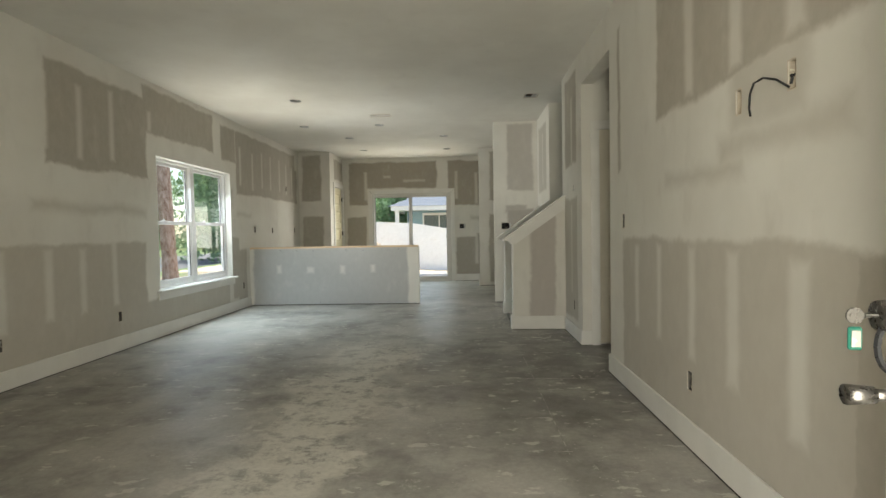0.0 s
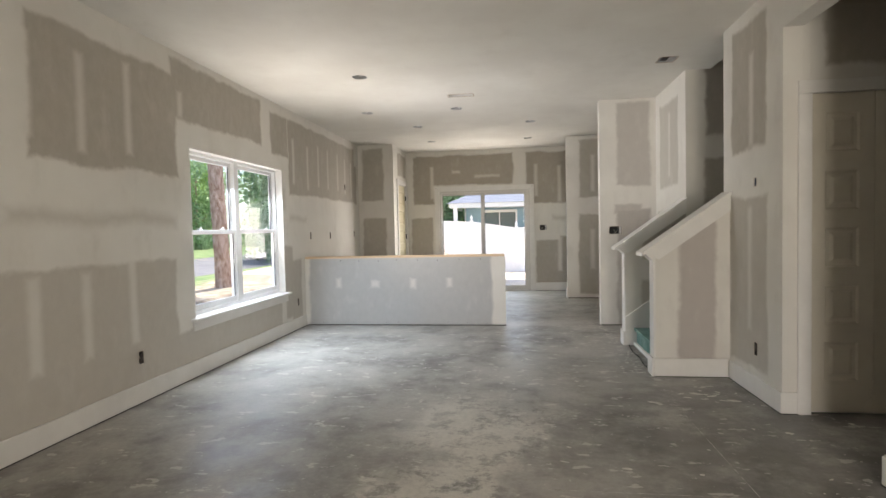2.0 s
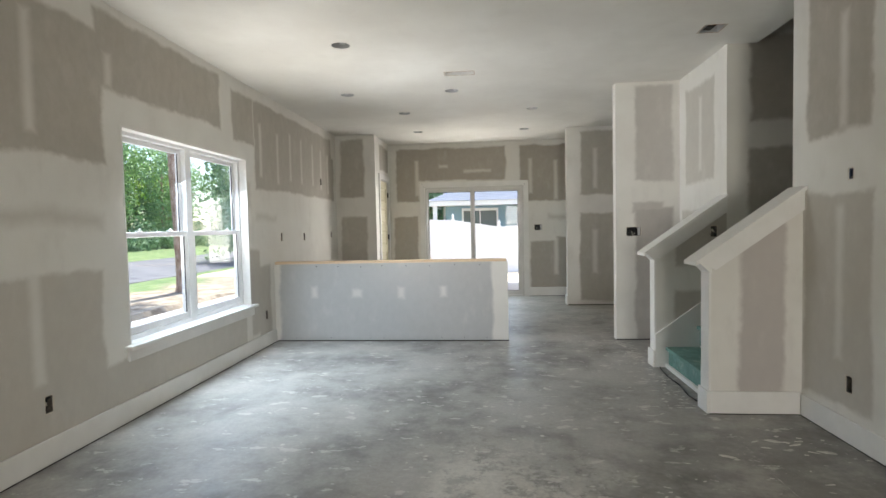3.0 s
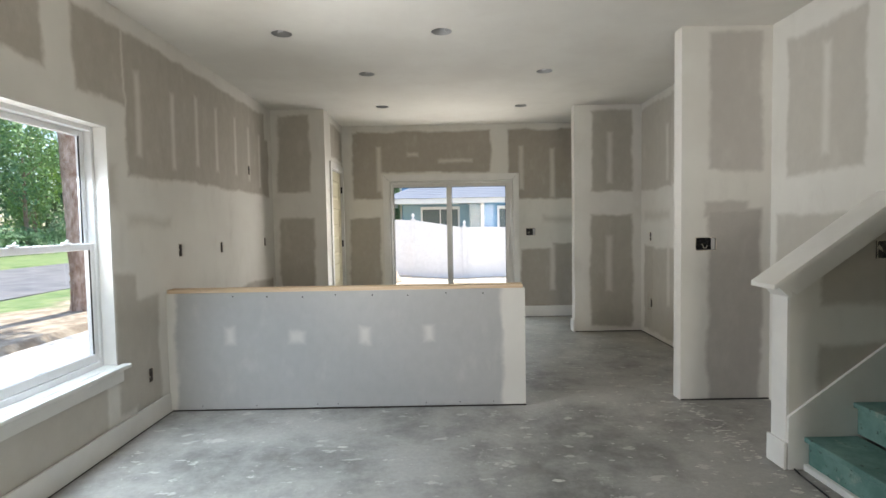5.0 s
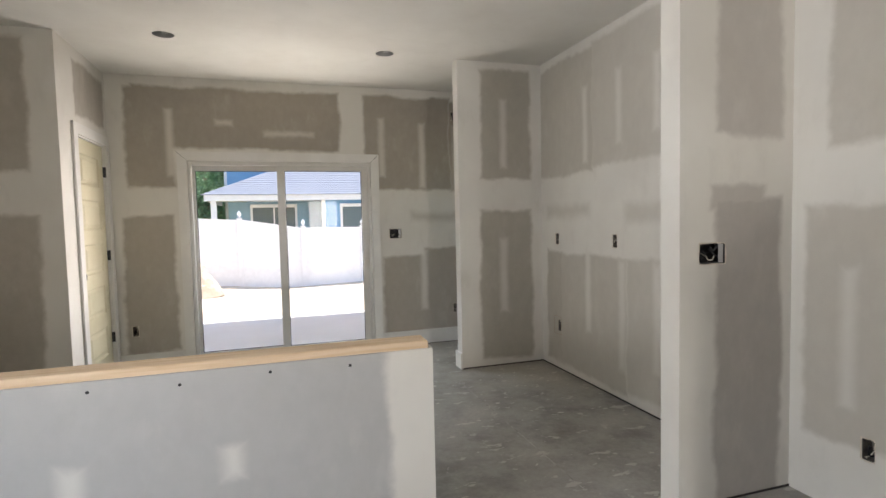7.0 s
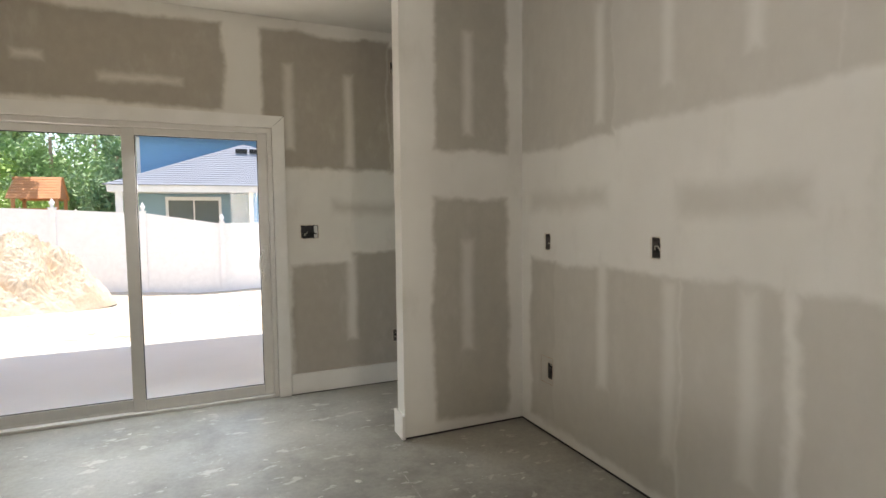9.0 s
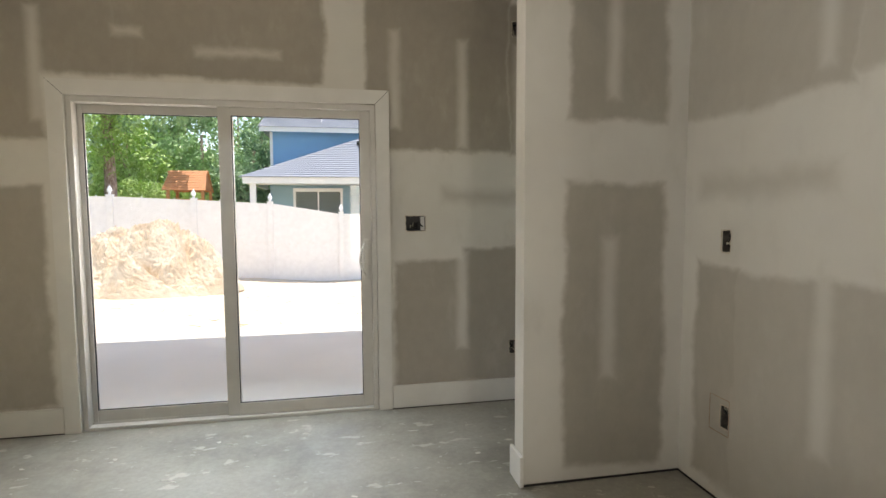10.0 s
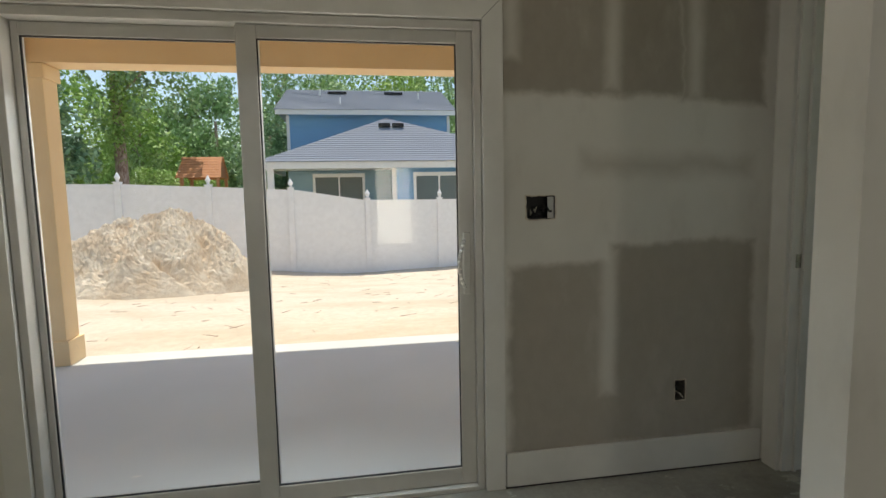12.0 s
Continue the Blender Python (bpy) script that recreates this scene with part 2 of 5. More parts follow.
M = {
    "ceiling": drywall("ceiling_compound", "x"),
    "trim": mottled("primed_trim", (0.76, 0.745, 0.71), (0.70, 0.685, 0.65), 4.0, 0.5, 0, 0.06, 60),
    "mud": drywall("joint_compound", "x"),
    "vinyl": plain("white_vinyl", (0.80, 0.80, 0.80), 0.35),
    # greyer copy of the white vinyl; the backlit frame's shade is in its colour
    "doorvinyl": plain("shaded_door_vinyl", (0.62, 0.60, 0.565), 0.4),
    "concrete": concrete("dusty_concrete"),
    "slab": slab_mat("patio_concrete"),
    "glass": glass("window_glass"),
    "lumber": mottled("pale_lumber", (0.60, 0.43, 0.27), (0.72, 0.56, 0.39), 7, 0.75, 0, 0.25, 60, (0.4, 8, 8)),
    "tread": board_mat("green_board"),
    "cream": mottled("cream_primed_door", (0.66, 0.61, 0.44), (0.62, 0.56, 0.39), 5, 0.5, 0, 0.1, 70),
    "slabdoor": mottled("primed_panel_door", (0.68, 0.63, 0.53), (0.63, 0.58, 0.49), 5, 0.5, 0, 0.1, 70),
    "black": plain("black_metal", (0.02, 0.02, 0.022), 0.45, 0.3),
    "boxblue": plain("box_plastic", (0.05, 0.07, 0.13), 0.5),
    "boxin": mottled("box_interior", (0.05, 0.045, 0.04), (0.16, 0.14, 0.12), 40, 0.6),
    "torn": mottled("torn_paper", (0.52, 0.45, 0.36), (0.66, 0.60, 0.52), 30, 0.9),
    "holein": mottled("cut_gypsum", (0.42, 0.36, 0.28), (0.55, 0.49, 0.40), 30, 0.9),
    "chalk": mottled("dried_compound", (0.50, 0.48, 0.44), (0.66, 0.64, 0.59), 20, 0.9, 0, 0.2),
    "jointline": mottled("chalky_joint", (0.20, 0.19, 0.18), (0.55, 0.53, 0.49), 14, 0.85),
    "dark": plain("dark_cavity", (0.035, 0.03, 0.027), 0.8),
    "copper": plain("wire_sheath", (0.65, 0.62, 0.52), 0.5),
    "steel": plain("can_steel", (0.55, 0.55, 0.55), 0.45, 0.4),
    "chrome": plain("satin_nickel", (0.2, 0.19, 0.18), 0.3, 1.0),
    "rust": mottled("torn_paper_edge", (0.32, 0.21, 0.14), (0.5, 0.4, 0.3), 30, 0.9),
    "sand": earth("yard_sand", (0.66, 0.58, 0.47), (0.58, 0.49, 0.37), 1.1, 0.015),
    "dirt": earth("mound_soil", (0.80, 0.71, 0.57), (0.68, 0.55, 0.40), 1.3, 0.03, (1, 1, 1.6)),
    "fence": plain("fence_vinyl", (0.88, 0.88, 0.89), 0.4),
    "siding": mottled("blue_siding", (0.17, 0.38, 0.62), (0.19, 0.41, 0.65), 3, 0.6),
    # greyed copy of the blue siding; porch shade is put into the colour
    "siding2": mottled("greyed_blue_siding", (0.27, 0.41, 0.49), (0.24, 0.38, 0.46), 3, 0.6),
    "roofing": mottled("grey_shingle", (0.26, 0.29, 0.35), (0.36, 0.39, 0.45), 30, 0.9, 0, 0.5, 60),
    "white": plain("white_paint", (0.78, 0.78, 0.77), 0.5),
    "peach": mottled("peach_primer", (0.88, 0.66, 0.40), (0.85, 0.62, 0.36), 3, 0.7),
    "cedar": mottled("cedar_wood", (0.55, 0.22, 0.09), (0.62, 0.27, 0.11), 6, 0.7),
    "bark": mottled("pine_bark", (0.26, 0.15, 0.10), (0.56, 0.42, 0.35), 16, 0.95, 0, 1.0, 14, (1, 1, 0.35)),
    "leaf": mottled("leaf", (0.20, 0.34, 0.13), (0.40, 0.56, 0.27), 1.5, 0.6),
    "leaf2": mottled("leaf_bright", (0.26, 0.42, 0.08), (0.40, 0.55, 0.16), 1.5, 0.6),
    "leaf3": mottled("leaf_dark", (0.12, 0.25, 0.12), (0.32, 0.46, 0.26), 1.5, 0.6),
    "grass": mottled("lawn_grass", (0.20, 0.29, 0.10), (0.38, 0.33, 0.20), 1.6, 0.95, 0, 0.6, 30),
    "verge": verge_mat("patchy_lawn"),
    "asphalt": mottled("asphalt", (0.12, 0.125, 0.14), (0.20, 0.20, 0.21), 1.2, 0.9, 0, 0.3, 60),
    "pane_dark": plain("far_pane", (0.14, 0.17, 0.17), 0.06),
}


# ---- mesh helpers ----
def box(bm, x0, x1, y0, y1, z0, z1, bevel=0.0, m=None):
    r = bmesh.ops.create_cube(bm, size=1.0, matrix=Matrix.Translation(((x0 + x1) / 2, (y0 + y1) / 2, (z0 + z1) / 2)) @ Matrix.Diagonal((abs(x1 - x0), abs(y1 - y0), abs(z1 - z0), 1)))
    vs = r["verts"]
    if bevel:
        es = list({e for v in vs for e in v.link_edges})
        out = bmesh.ops.bevel(bm, geom=es, offset=bevel, segments=1, affect="EDGES", profile=0.5)
        vs = list({v for f in out["faces"] for v in f.verts} | {v for v in vs if v.is_valid})
    if m is not None:
        bmesh.ops.transform(bm, matrix=m, verts=vs)
    return vs


def rod(bm, p, q, r, r2=None, seg=12, caps=True):
    p, q = Vector(p), Vector(q)
    d = q - p
    mt = Matrix.Translation((p + q) / 2) @ d.to_track_quat("Z", "Y").to_matrix().to_4x4()
    return bmesh.ops.create_cone(bm, cap_ends=caps, segments=seg, radius1=r, radius2=r if r2 is None else r2, depth=d.length, matrix=mt)["verts"]


def prism(bm, pts, axis, a0, a1):
    """The outline pts, swept along an axis from a0 to a1."""
    def place(p, a):
        return {"x": (a, p[0], p[1]), "y": (p[0], a, p[1]), "z": (p[0], p[1], a)}[axis]
    lo = [bm.verts.new(place(p, a0)) for p in pts]
    hi = [bm.verts.new(place(p, a1)) for p in pts]
    bm.faces.new(lo)
    bm.faces.new(list(reversed(hi)))
    for i in range(len(pts)):
        j = (i + 1) % len(pts)
        bm.faces.new((lo[j], lo[i], hi[i], hi[j]))
    return lo + hi


def part(name, bm, material, parent=None, label="", smooth=False, kind=""):
    bmesh.ops.recalc_face_normals(bm, faces=bm.faces)
    me = bpy.data.meshes.new(name)
    bm.to_mesh(me)
    bm.free()
    me.materials.append(material)
    if smooth:
        for p in me.polygons:
            p.use_smooth = True
    ob = new(name, me)
    if parent is not None:
        ob.parent = parent
    return tagged(ob, label, kind=kind)


def thing(name, label, category, at=(0, 0, 0), group=""):
    ob = new(name)
    ob.matrix_basis = pose(*at) if not isinstance(at, Matrix) else at
    return tagged(ob, label, category, group)


def structure(name, bm, material, label=""):
    return part(name, bm, material, None, label, kind="structure")


def wall_mesh(axis, a0, a1, z0, z1, p0, p1, openings=()):
    """A wall along an axis, between the planes p0 and p1, with rectangular openings (a0, a1, z0, z1) right through."""
    bm = bmesh.new()
    ca = sorted({a0, a1, *[v for o in openings for v in o[:2] if a0 < v < a1]})
    cz = sorted({z0, z1, *[v for o in openings for v in o[2:] if z0 < v < z1]})
    vert = {}

    def v(a, p, z):
        k = (round(a, 4), p, round(z, 4))
        if k not in vert:
            vert[k] = bm.verts.new((a, p, z) if axis == "x" else (p, a, z))
        return vert[k]

    def solid(i, j):
        if not (0 <= i < len(ca) - 1 and 0 <= j < len(cz) - 1):
            return False
        a, z = (ca[i] + ca[i + 1]) / 2, (cz[j] + cz[j + 1]) / 2
        return not any(o[0] < a < o[1] and o[2] < z < o[3] for o in openings)

    for i in range(len(ca) - 1):
        for j in range(len(cz) - 1):
            if not solid(i, j):
                continue
            A, B, Z, Y = ca[i], ca[i + 1], cz[j], cz[j + 1]
            for p in (p0, p1):
                bm.faces.new((v(A, p, Z), v(B, p, Z), v(B, p, Y), v(A, p, Y)))
            if not solid(i - 1, j):
                bm.faces.new((v(A, p0, Z), v(A, p1, Z), v(A, p1, Y), v(A, p0, Y)))
            if not solid(i + 1, j):
                bm.faces.new((v(B, p0, Z), v(B, p1, Z), v(B, p1, Y), v(B, p0, Y)))
            if not solid(i, j - 1):
                bm.faces.new((v(A, p0, Z), v(B, p0, Z), v(B, p1, Z), v(A, p1, Z)))
            if not solid(i, j + 1):
                bm.faces.new((v(A, p0, Y), v(B, p0, Y), v(B, p1, Y), v(A, p1, Y)))
    return bm


# ---- plan ----
XL, XR, YB, H, DECK = -3.19, 1.24, 12.0, 2.745, 3.05
YF = 0.40                     # inner face of the front wall
XK = 1.26                     # kitchen's right wall
XH = 1.20                     # back hall's right wall
HALF = (8.35, 8.475)          # half wall
COL = (8.39, 8.51)            # wall end beside the stairs
FRG = (10.89, 11.01)          # wall end beside the back hall
ST0, ST1 = 6.16, 7.41         # the stairs' knee walls, outer faces
KT = 0.12
PX, PY = -2.55, 10.88         # pantry corner
WIN = (5.94, 7.76, 0.50, 1.985)
SLD = (-1.895, -0.145, 0.0, 1.965)
YARD = -0.12

LEFT_BOXES = [(3.95, 0.33), (5.27, 0.33), (8.12, 0.34), (8.60, 1.18), (9.36, 1.17), (10.55, 1.18), (10.12, 1.95)]
RIGHT_BOXES = [(2.995, 0.33), (4.06, 1.145), (5.715, 0.33), (5.72, 1.51)]
WIRE_HOLES = [(2.53, 1.59), (2.19, 1.60)]
KIT_BOXES = [(10.61, 1.16), (9.78, 1.165), (8.03, 0.33)]
BACK_BOXES = [(-2.40, 0.37), (0.77, 0.37), (0.78, 2.48)]


def holes(rows, w=0.027, h=0.048):
    return [(a - w, a + w, z - h, z + h) for a, z in rows]


left = drywall("west_board", "y",
    boards=[(5.11, 2.12, 0.67, 0.42), (6.50, 2.44, 0.76, 0.24), (7.72, 2.38, 0.23, 0.25), (9.30, 2.17, 1.34, 0.46), (10.3, 2.02, 0.45, 0.32),
            (4.1, 0.57, 1.62, 0.47, 0.72), (6.66, 0.22, 0.98, 0.20, 0.7), (7.88, 0.62, 0.11, 0.44, 0.8), (8.10, 0.50, 0.15, 0.38, 0.8), (10.2, 0.55, 0.6, 0.2)],
    streaks=[(4.43, 2.12, 0.035, 0.30), (4.82, 2.10, 0.03, 0.30), (5.24, 2.14, 0.03, 0.33), (5.84, 2.32, 0.03, 0.10), (8.10, 2.12, 0.03, 0.27), (8.56, 2.09, 0.025, 0.28),
             (8.95, 2.15, 0.025, 0.29), (9.34, 2.15, 0.025, 0.28), (9.77, 2.15, 0.025, 0.28), (10.13, 2.12, 0.025, 0.28), (10.45, 2.08, 0.025, 0.3), (4.42, 0.72, 0.04, 0.28), (4.80, 0.72, 0.035, 0.27), (5.22, 0.75, 0.035, 0.3), (3.98, 0.7, 0.04, 0.3), (3.55, 0.7, 0.04, 0.3)],
    smears=[(5.0, 1.35, 0.72, 0.04), (8.2, 1.40, 0.25, 0.03), (7.76, 1.63, 0.08, 0.12)])
right = drywall("east_board", "y",
    boards=[(2.92, 2.30, 0.50, 0.60), (2.15, 2.32, 0.5, 0.62), (2.95, 0.57, 1.12, 0.46, 0.75), (5.84, 2.20, 0.27, 0.45), (5.84, 0.80, 0.30, 0.61, 0.75), (4.15, 2.0, 0.03, 0.5), (1.4, 0.57, 0.5, 0.45), (1.4, 2.1, 0.3, 0.4)],
    streaks=[(3.0, 2.1, 0.045, 0.36), (2.56, 2.1, 0.045, 0.36), (2.17, 2.1, 0.05, 0.36), (3.78, 0.72, 0.035, 0.25), (3.40, 0.72, 0.03, 0.26), (2.97, 0.72, 0.035, 0.28), (2.58, 0.7, 0.045, 0.28), (2.15, 0.66, 0.05, 0.30),
             (5.785, 2.10, 0.03, 0.33), (5.81, 0.9, 0.03, 0.43)],
    smears=[(2.9, 1.34, 0.4, 0.03), (2.3, 1.42, 0.4, 0.05), (2.35, 1.62, 0.25, 0.16)])
# paper darkened: the wall's shade beside the bright door is in its colour
back = drywall("north_board", "x",
    boards=[(-1.39, 2.37, 0.94, 0.29), (-2.20, 2.18, 0.20, 0.46), (0.27, 2.17, 0.47, 0.49), (0.93, 2.15, 0.20, 0.48), (-2.25, 0.80, 0.22, 0.64, 0.9), (0.36, 0.56, 0.39, 0.42, 0.9), (0.78, 0.60, 0.35, 0.45, 0.9)],
    streaks=[(-2.03, 2.13, 0.03, 0.30), (-1.56, 2.33, 0.075, 0.025), (-0.95, 2.235, 0.24, 0.02), (0.42, 2.05, 0.03, 0.34), (-0.02, 2.12, 0.03, 0.30), (0.42, 0.70, 0.035, 0.32), (0.80, 2.02, 0.03, 0.34)],
    smears=[(0.70, 1.385, 0.40, 0.04), (0.78, 1.38, 0.24, 0.03)],
    paper=(0.35, 0.315, 0.265), paper2=(0.39, 0.35, 0.30))
frg = drywall("hall_end_board", "x",
    boards=[(0.90, 2.185, 0.245, 0.49), (0.90, 0.75, 0.255, 0.68)],
    streaks=[(0.88, 2.10, 0.03, 0.30), (0.87, 0.84, 0.035, 0.34)],
    paper=(0.40, 0.37, 0.32), paper2=(0.44, 0.41, 0.35))
# paper made paler: light from the window is put into its colour
kit = drywall("kitchen_board", "y",
    boards=[(10.47, 2.19, 0.42, 0.48, 0.9), (9.55, 2.22, 0.52, 0.48, 0.7), (8.75, 2.22, 0.30, 0.48, 0.7), (10.66, 0.56, 0.13, 0.49), (10.15, 0.55, 0.50, 0.49, 0.85), (9.42, 0.56, 0.23, 0.48, 0.7), (8.84, 0.50, 0.30, 0.54, 0.7), (7.88, 2.10, 0.34, 0.46, 0.8), (7.90, 0.85, 0.42, 0.52, 0.8)],
    streaks=[(10.16, 2.08, 0.03, 0.30), (9.73, 2.13, 0.03, 0.26), (9.33, 2.15, 0.03, 0.24), (10.13, 0.74, 0.035, 0.31), (9.70, 0.62, 0.035, 0.40), (9.33, 0.65, 0.035, 0.36), (7.85, 2.1, 0.03, 0.35), (8.12, 0.80, 0.03, 0.30)],
    smears=[(10.45, 1.41, 0.34, 0.05), (9.40, 1.37, 0.26, 0.07)],
    paper=(0.44, 0.41, 0.36), paper2=(0.48, 0.45, 0.395))
# paper lightened to brighten the dim corner by the stairs
col = drywall("stair_end_board", "x",
    boards=[(1.0, 2.21, 0.19, 0.49, 0.8), (1.0, 0.70, 0.20, 0.71), (0.93, 1.42, 0.16, 0.06, 0.8)],
    paper=(0.42, 0.39, 0.36), paper2=(0.46, 0.43, 0.395))
stb = drywall("stairwell_board", "x",
    boards=[(2.3, 2.45, 0.85, 0.35), (2.3, 1.45, 0.86, 0.42), (2.3, 3.6, 0.85, 0.6)],
    streaks=[(2.0, 2.4, 0.03, 0.3)])
pan = drywall("pantry_board", "x",
    boards=[(-2.92, 2.21, 0.19, 0.46), (-2.91, 0.80, 0.20, 0.64)])
pans = drywall("pantry_side_board", "y", boards=[(11.58, 2.44, 0.36, 0.20)])
kneeA = drywall("knee_board", "x", boards=[(0.99, 0.62, 0.135, 0.75, 0.85)], paper=(0.42, 0.38, 0.355), paper2=(0.45, 0.41, 0.38))
kneeB = drywall("far_knee_board", "x", boards=[(1.25, 1.25, 0.41, 0.37, 0.8), (1.25, 0.50, 0.41, 0.17, 0.8)])
halfb = drywall("half_wall_board", "x",
    boards=[(-1.93, 0.44, 1.19, 0.8)],
    streaks=[(-2.73, 0.56, 0.03, 0.055), (-2.24, 0.54, 0.05, 0.04), (-1.74, 0.55, 0.035, 0.055), (-1.27, 0.545, 0.03, 0.055)],
    paper=(0.405, 0.40, 0.39), paper2=(0.435, 0.43, 0.42))

structure("floor", wall_mesh("x", XL - 0.16, 5.2, -0.14, 0.0, YF - 0.15, YB + 0.16), M["concrete"], "bare dusty grey concrete slab floor with pale plaster splashes")

structure("wall_west", wall_mesh("y", YF - 0.15, YB + 0.16, 0, DECK, XL - 0.16, XL, [WIN] + holes(LEFT_BOXES)), left)
structure("wall_entry", wall_mesh("y", YF, 4.39, 0, DECK, XR, XR + KT, holes(RIGHT_BOXES[:2]) + holes(WIRE_HOLES, 0.022, 0.05)), right)
structure("wall_alcove_header", wall_mesh("y", 4.39, 5.34, 2.44, DECK, XR, XR + KT), right)
structure("wall_stair_side", wall_mesh("y", 5.34, ST0 + KT, 0, DECK, XR, XR + KT, holes(RIGHT_BOXES[2:3]) + holes(RIGHT_BOXES[3:], 0.02, 0.03)), right)
structure("wall_north", wall_mesh("x", XL, 3.2, 0, DECK, YB, YB + 0.16, [SLD] + holes(BACK_BOXES) + [(0.04, 0.17, 1.165, 1.265)]), back)
structure("wall_south", wall_mesh("x", XL, 3.2, 0, DECK, YF - 0.15, YF, [(-0.12, 0.80, 0.0, 2.06)]), M["mud"])
structure("wall_hall_end", wall_mesh("x", 0.447, XK, 0, H, *FRG), frg)
structure("wall_kitchen", wall_mesh("y", ST1, FRG[1], 0, H, XK, XK + KT, holes(KIT_BOXES) + [(10.56, 10.61, 0.34, 0.44)]), kit)
structure("wall_stair_end", wall_mesh("x", 0.60, XK, 0, H, *COL, [(0.707, 0.857, 1.12, 1.215)]), col)
structure("wall_stair_back", wall_mesh("x", XK, 5.2, 0, 5.4, ST1 - KT, ST1), stb)
structure("wall_stair_near", wall_mesh("x", XR + KT, 5.2, 0, 5.4, ST0, ST0 + KT), stb)
structure("wall_stair_top", wall_mesh("y", ST0, ST1, 0, 5.4, 5.2, 5.3), M["mud"])
structure("wall_stair_over", wall_mesh("y", ST0 + KT, ST1 - KT, H, 5.4, 1.42, 1.50), M["mud"])
structure("wall_pantry_front", wall_mesh("x", XL, PX, 0, H, PY, PY + KT), pan)
structure("wall_pantry_side", wall_mesh("y", PY + KT, YB, 0, H, PX - KT, PX, [(11.20, 11.90, 0, 2.08)]), pans)
structure("wall_hall_side", wall_mesh("y", FRG[1], YB, 0, H, XH, XH + KT, [(11.17, 11.89, 0, 2.08)]), M["mud"])
structure("wall_closet", wall_mesh("x", XR + KT, 3.2, 0, H, 5.38, 5.44), M["mud"])
structure("wall_alcove_back", wall_mesh("y", YF, 5.38, 0, H, 2.3, 2.4), M["mud"])
structure("wall_utility", wall_mesh("y", FRG[1], YB, 0, H, 3.1, 3.2), M["mud"])

for a, b, c, d in ((0.626, 0.630, 2.9, 5.33), (-0.30, 0.625, 4.213, 4.217), (0.631, 1.2, 4.213, 4.217), (0.30, 0.304, 8.7, 10.6)):
    bm = bmesh.new()
    box(bm, a, b, c, d, 0.0004, 0.0012)
    structure("floor_joint", bm, M["jointline"], "thin pale chalky saw cut in the slab")

# knee walls beside the stairs
SLOPE = 0.70


def knee(name, y0, y1, mat, x_end, box_hole=False):
    bm = bmesh.new()
    top = lambda x: 1.043 + SLOPE * (x - 0.66)
    prism(bm, [(0.678, 0.0), (x_end, 0.0), (x_end, top(x_end)), (0.678, top(0.678))], "y", y0, y1)
    k = structure(name, bm, mat, "sloping drywall knee wall beside the stairs with a white cap")
    bm = bmesh.new()
    up = lambda x, o: top(x) + o
    x0 = 0.565
    prism(bm, [(x0, up(x0, 0.0)), (x_end, up(x_end, 0.0)), (x_end, up(x_end, 0.026)), (x0, up(x0, 0.026))], "y", y0 - 0.045, y1 + 0.045)
    part("cap", bm, M["trim"], k)
    for s, (a, b) in (("", (y0 - 0.018, y0 - 0.002)), ("", (y1 + 0.002, y1 + 0.018))):
        bm = bmesh.new()
        prism(bm, [(0.605, up(0.605, -0.006)), (x_end, up(x_end, -0.001)), (x_end, up(x_end, -0.125)), (0.70, up(0.70, -0.125))], "y", a, b)
        part("apron", bm, M["trim"], k)
    bm = bmesh.new()
    prism(bm, [(0.595, up(0.595, -0.001)), (0.675, up(0.68, -0.001)), (0.675, 0.93), (0.663, 0.93)], "y", y0 - 0.016, y1 + 0.016)
    part("end_apron", bm, M["trim"], k)
    bm = bmesh.new()
    box(bm, 0.661, 0.677, y0 - 0.003, y1 + 0.003, 0.0, 0.95)
    part("end_trim", bm, M["trim"], k)
    bm = bmesh.new()
    box(bm, 0.644, 0.660, y0 - 0.016, y1 + 0.016, 0.002, 0.15, 0.002)
    part("plinth", bm, M["trim"], k)
    return k


knee("wall_knee", ST0, ST0 + KT, kneeA, XR)
knee("wall_knee", ST1 - KT, ST1, kneeB, XK)

# half wall
bm = bmesh.new()
box(bm, XL, -0.57, HALF[0] + 0.013, HALF[1], 0.0, 0.862)
hw = structure("wall_half", bm, M["mud"], "low unpainted drywall half wall topped with bare lumber")
bm = bmesh.new()
box(bm, XL + 0.002, -0.563, HALF[0], HALF[0] + 0.012, 0.012, 0.872)
part("board", bm, halfb, hw, "pale grey drywall sheet with mudded screw rows")
bm = bmesh.new()
box(bm, XL + 0.002, -0.575, HALF[0] + 0.014, HALF[1] - 0.002, 0.863, 0.899, 0.004)
part("top_plate", bm, M["lumber"], hw, "bare pine top plate")
bm = bmesh.new()
box(bm, -0.569, -0.563, HALF[0] + 0.013, HALF[1], 0.012, 0.875)
part("end_board", bm, M["mud"], hw)
for i, x in enumerate((-2.70, -2.45, -2.19, -1.95, -1.68, -1.42, -1.14, -0.87)):
    bm = bmesh.new()
    rod(bm, (x, HALF[0] - 0.0015, 0.845 - 0.006 * (i % 3)), (x, HALF[0] + 0.004, 0.845 - 0.006 * (i % 3)), 0.0055)
    part("screw", bm, M["black"], hw)
for i, x in enumerate((-2.95, -2.55, -2.1, -1.95, -1.3, -1.05, -0.8)):
    bm = bmesh.new()
    rod(bm, (x, HALF[0] - 0.0015, 0.035), (x, HALF[0] + 0.004, 0.035), 0.004)
    part("screw", bm, M["black"], hw)

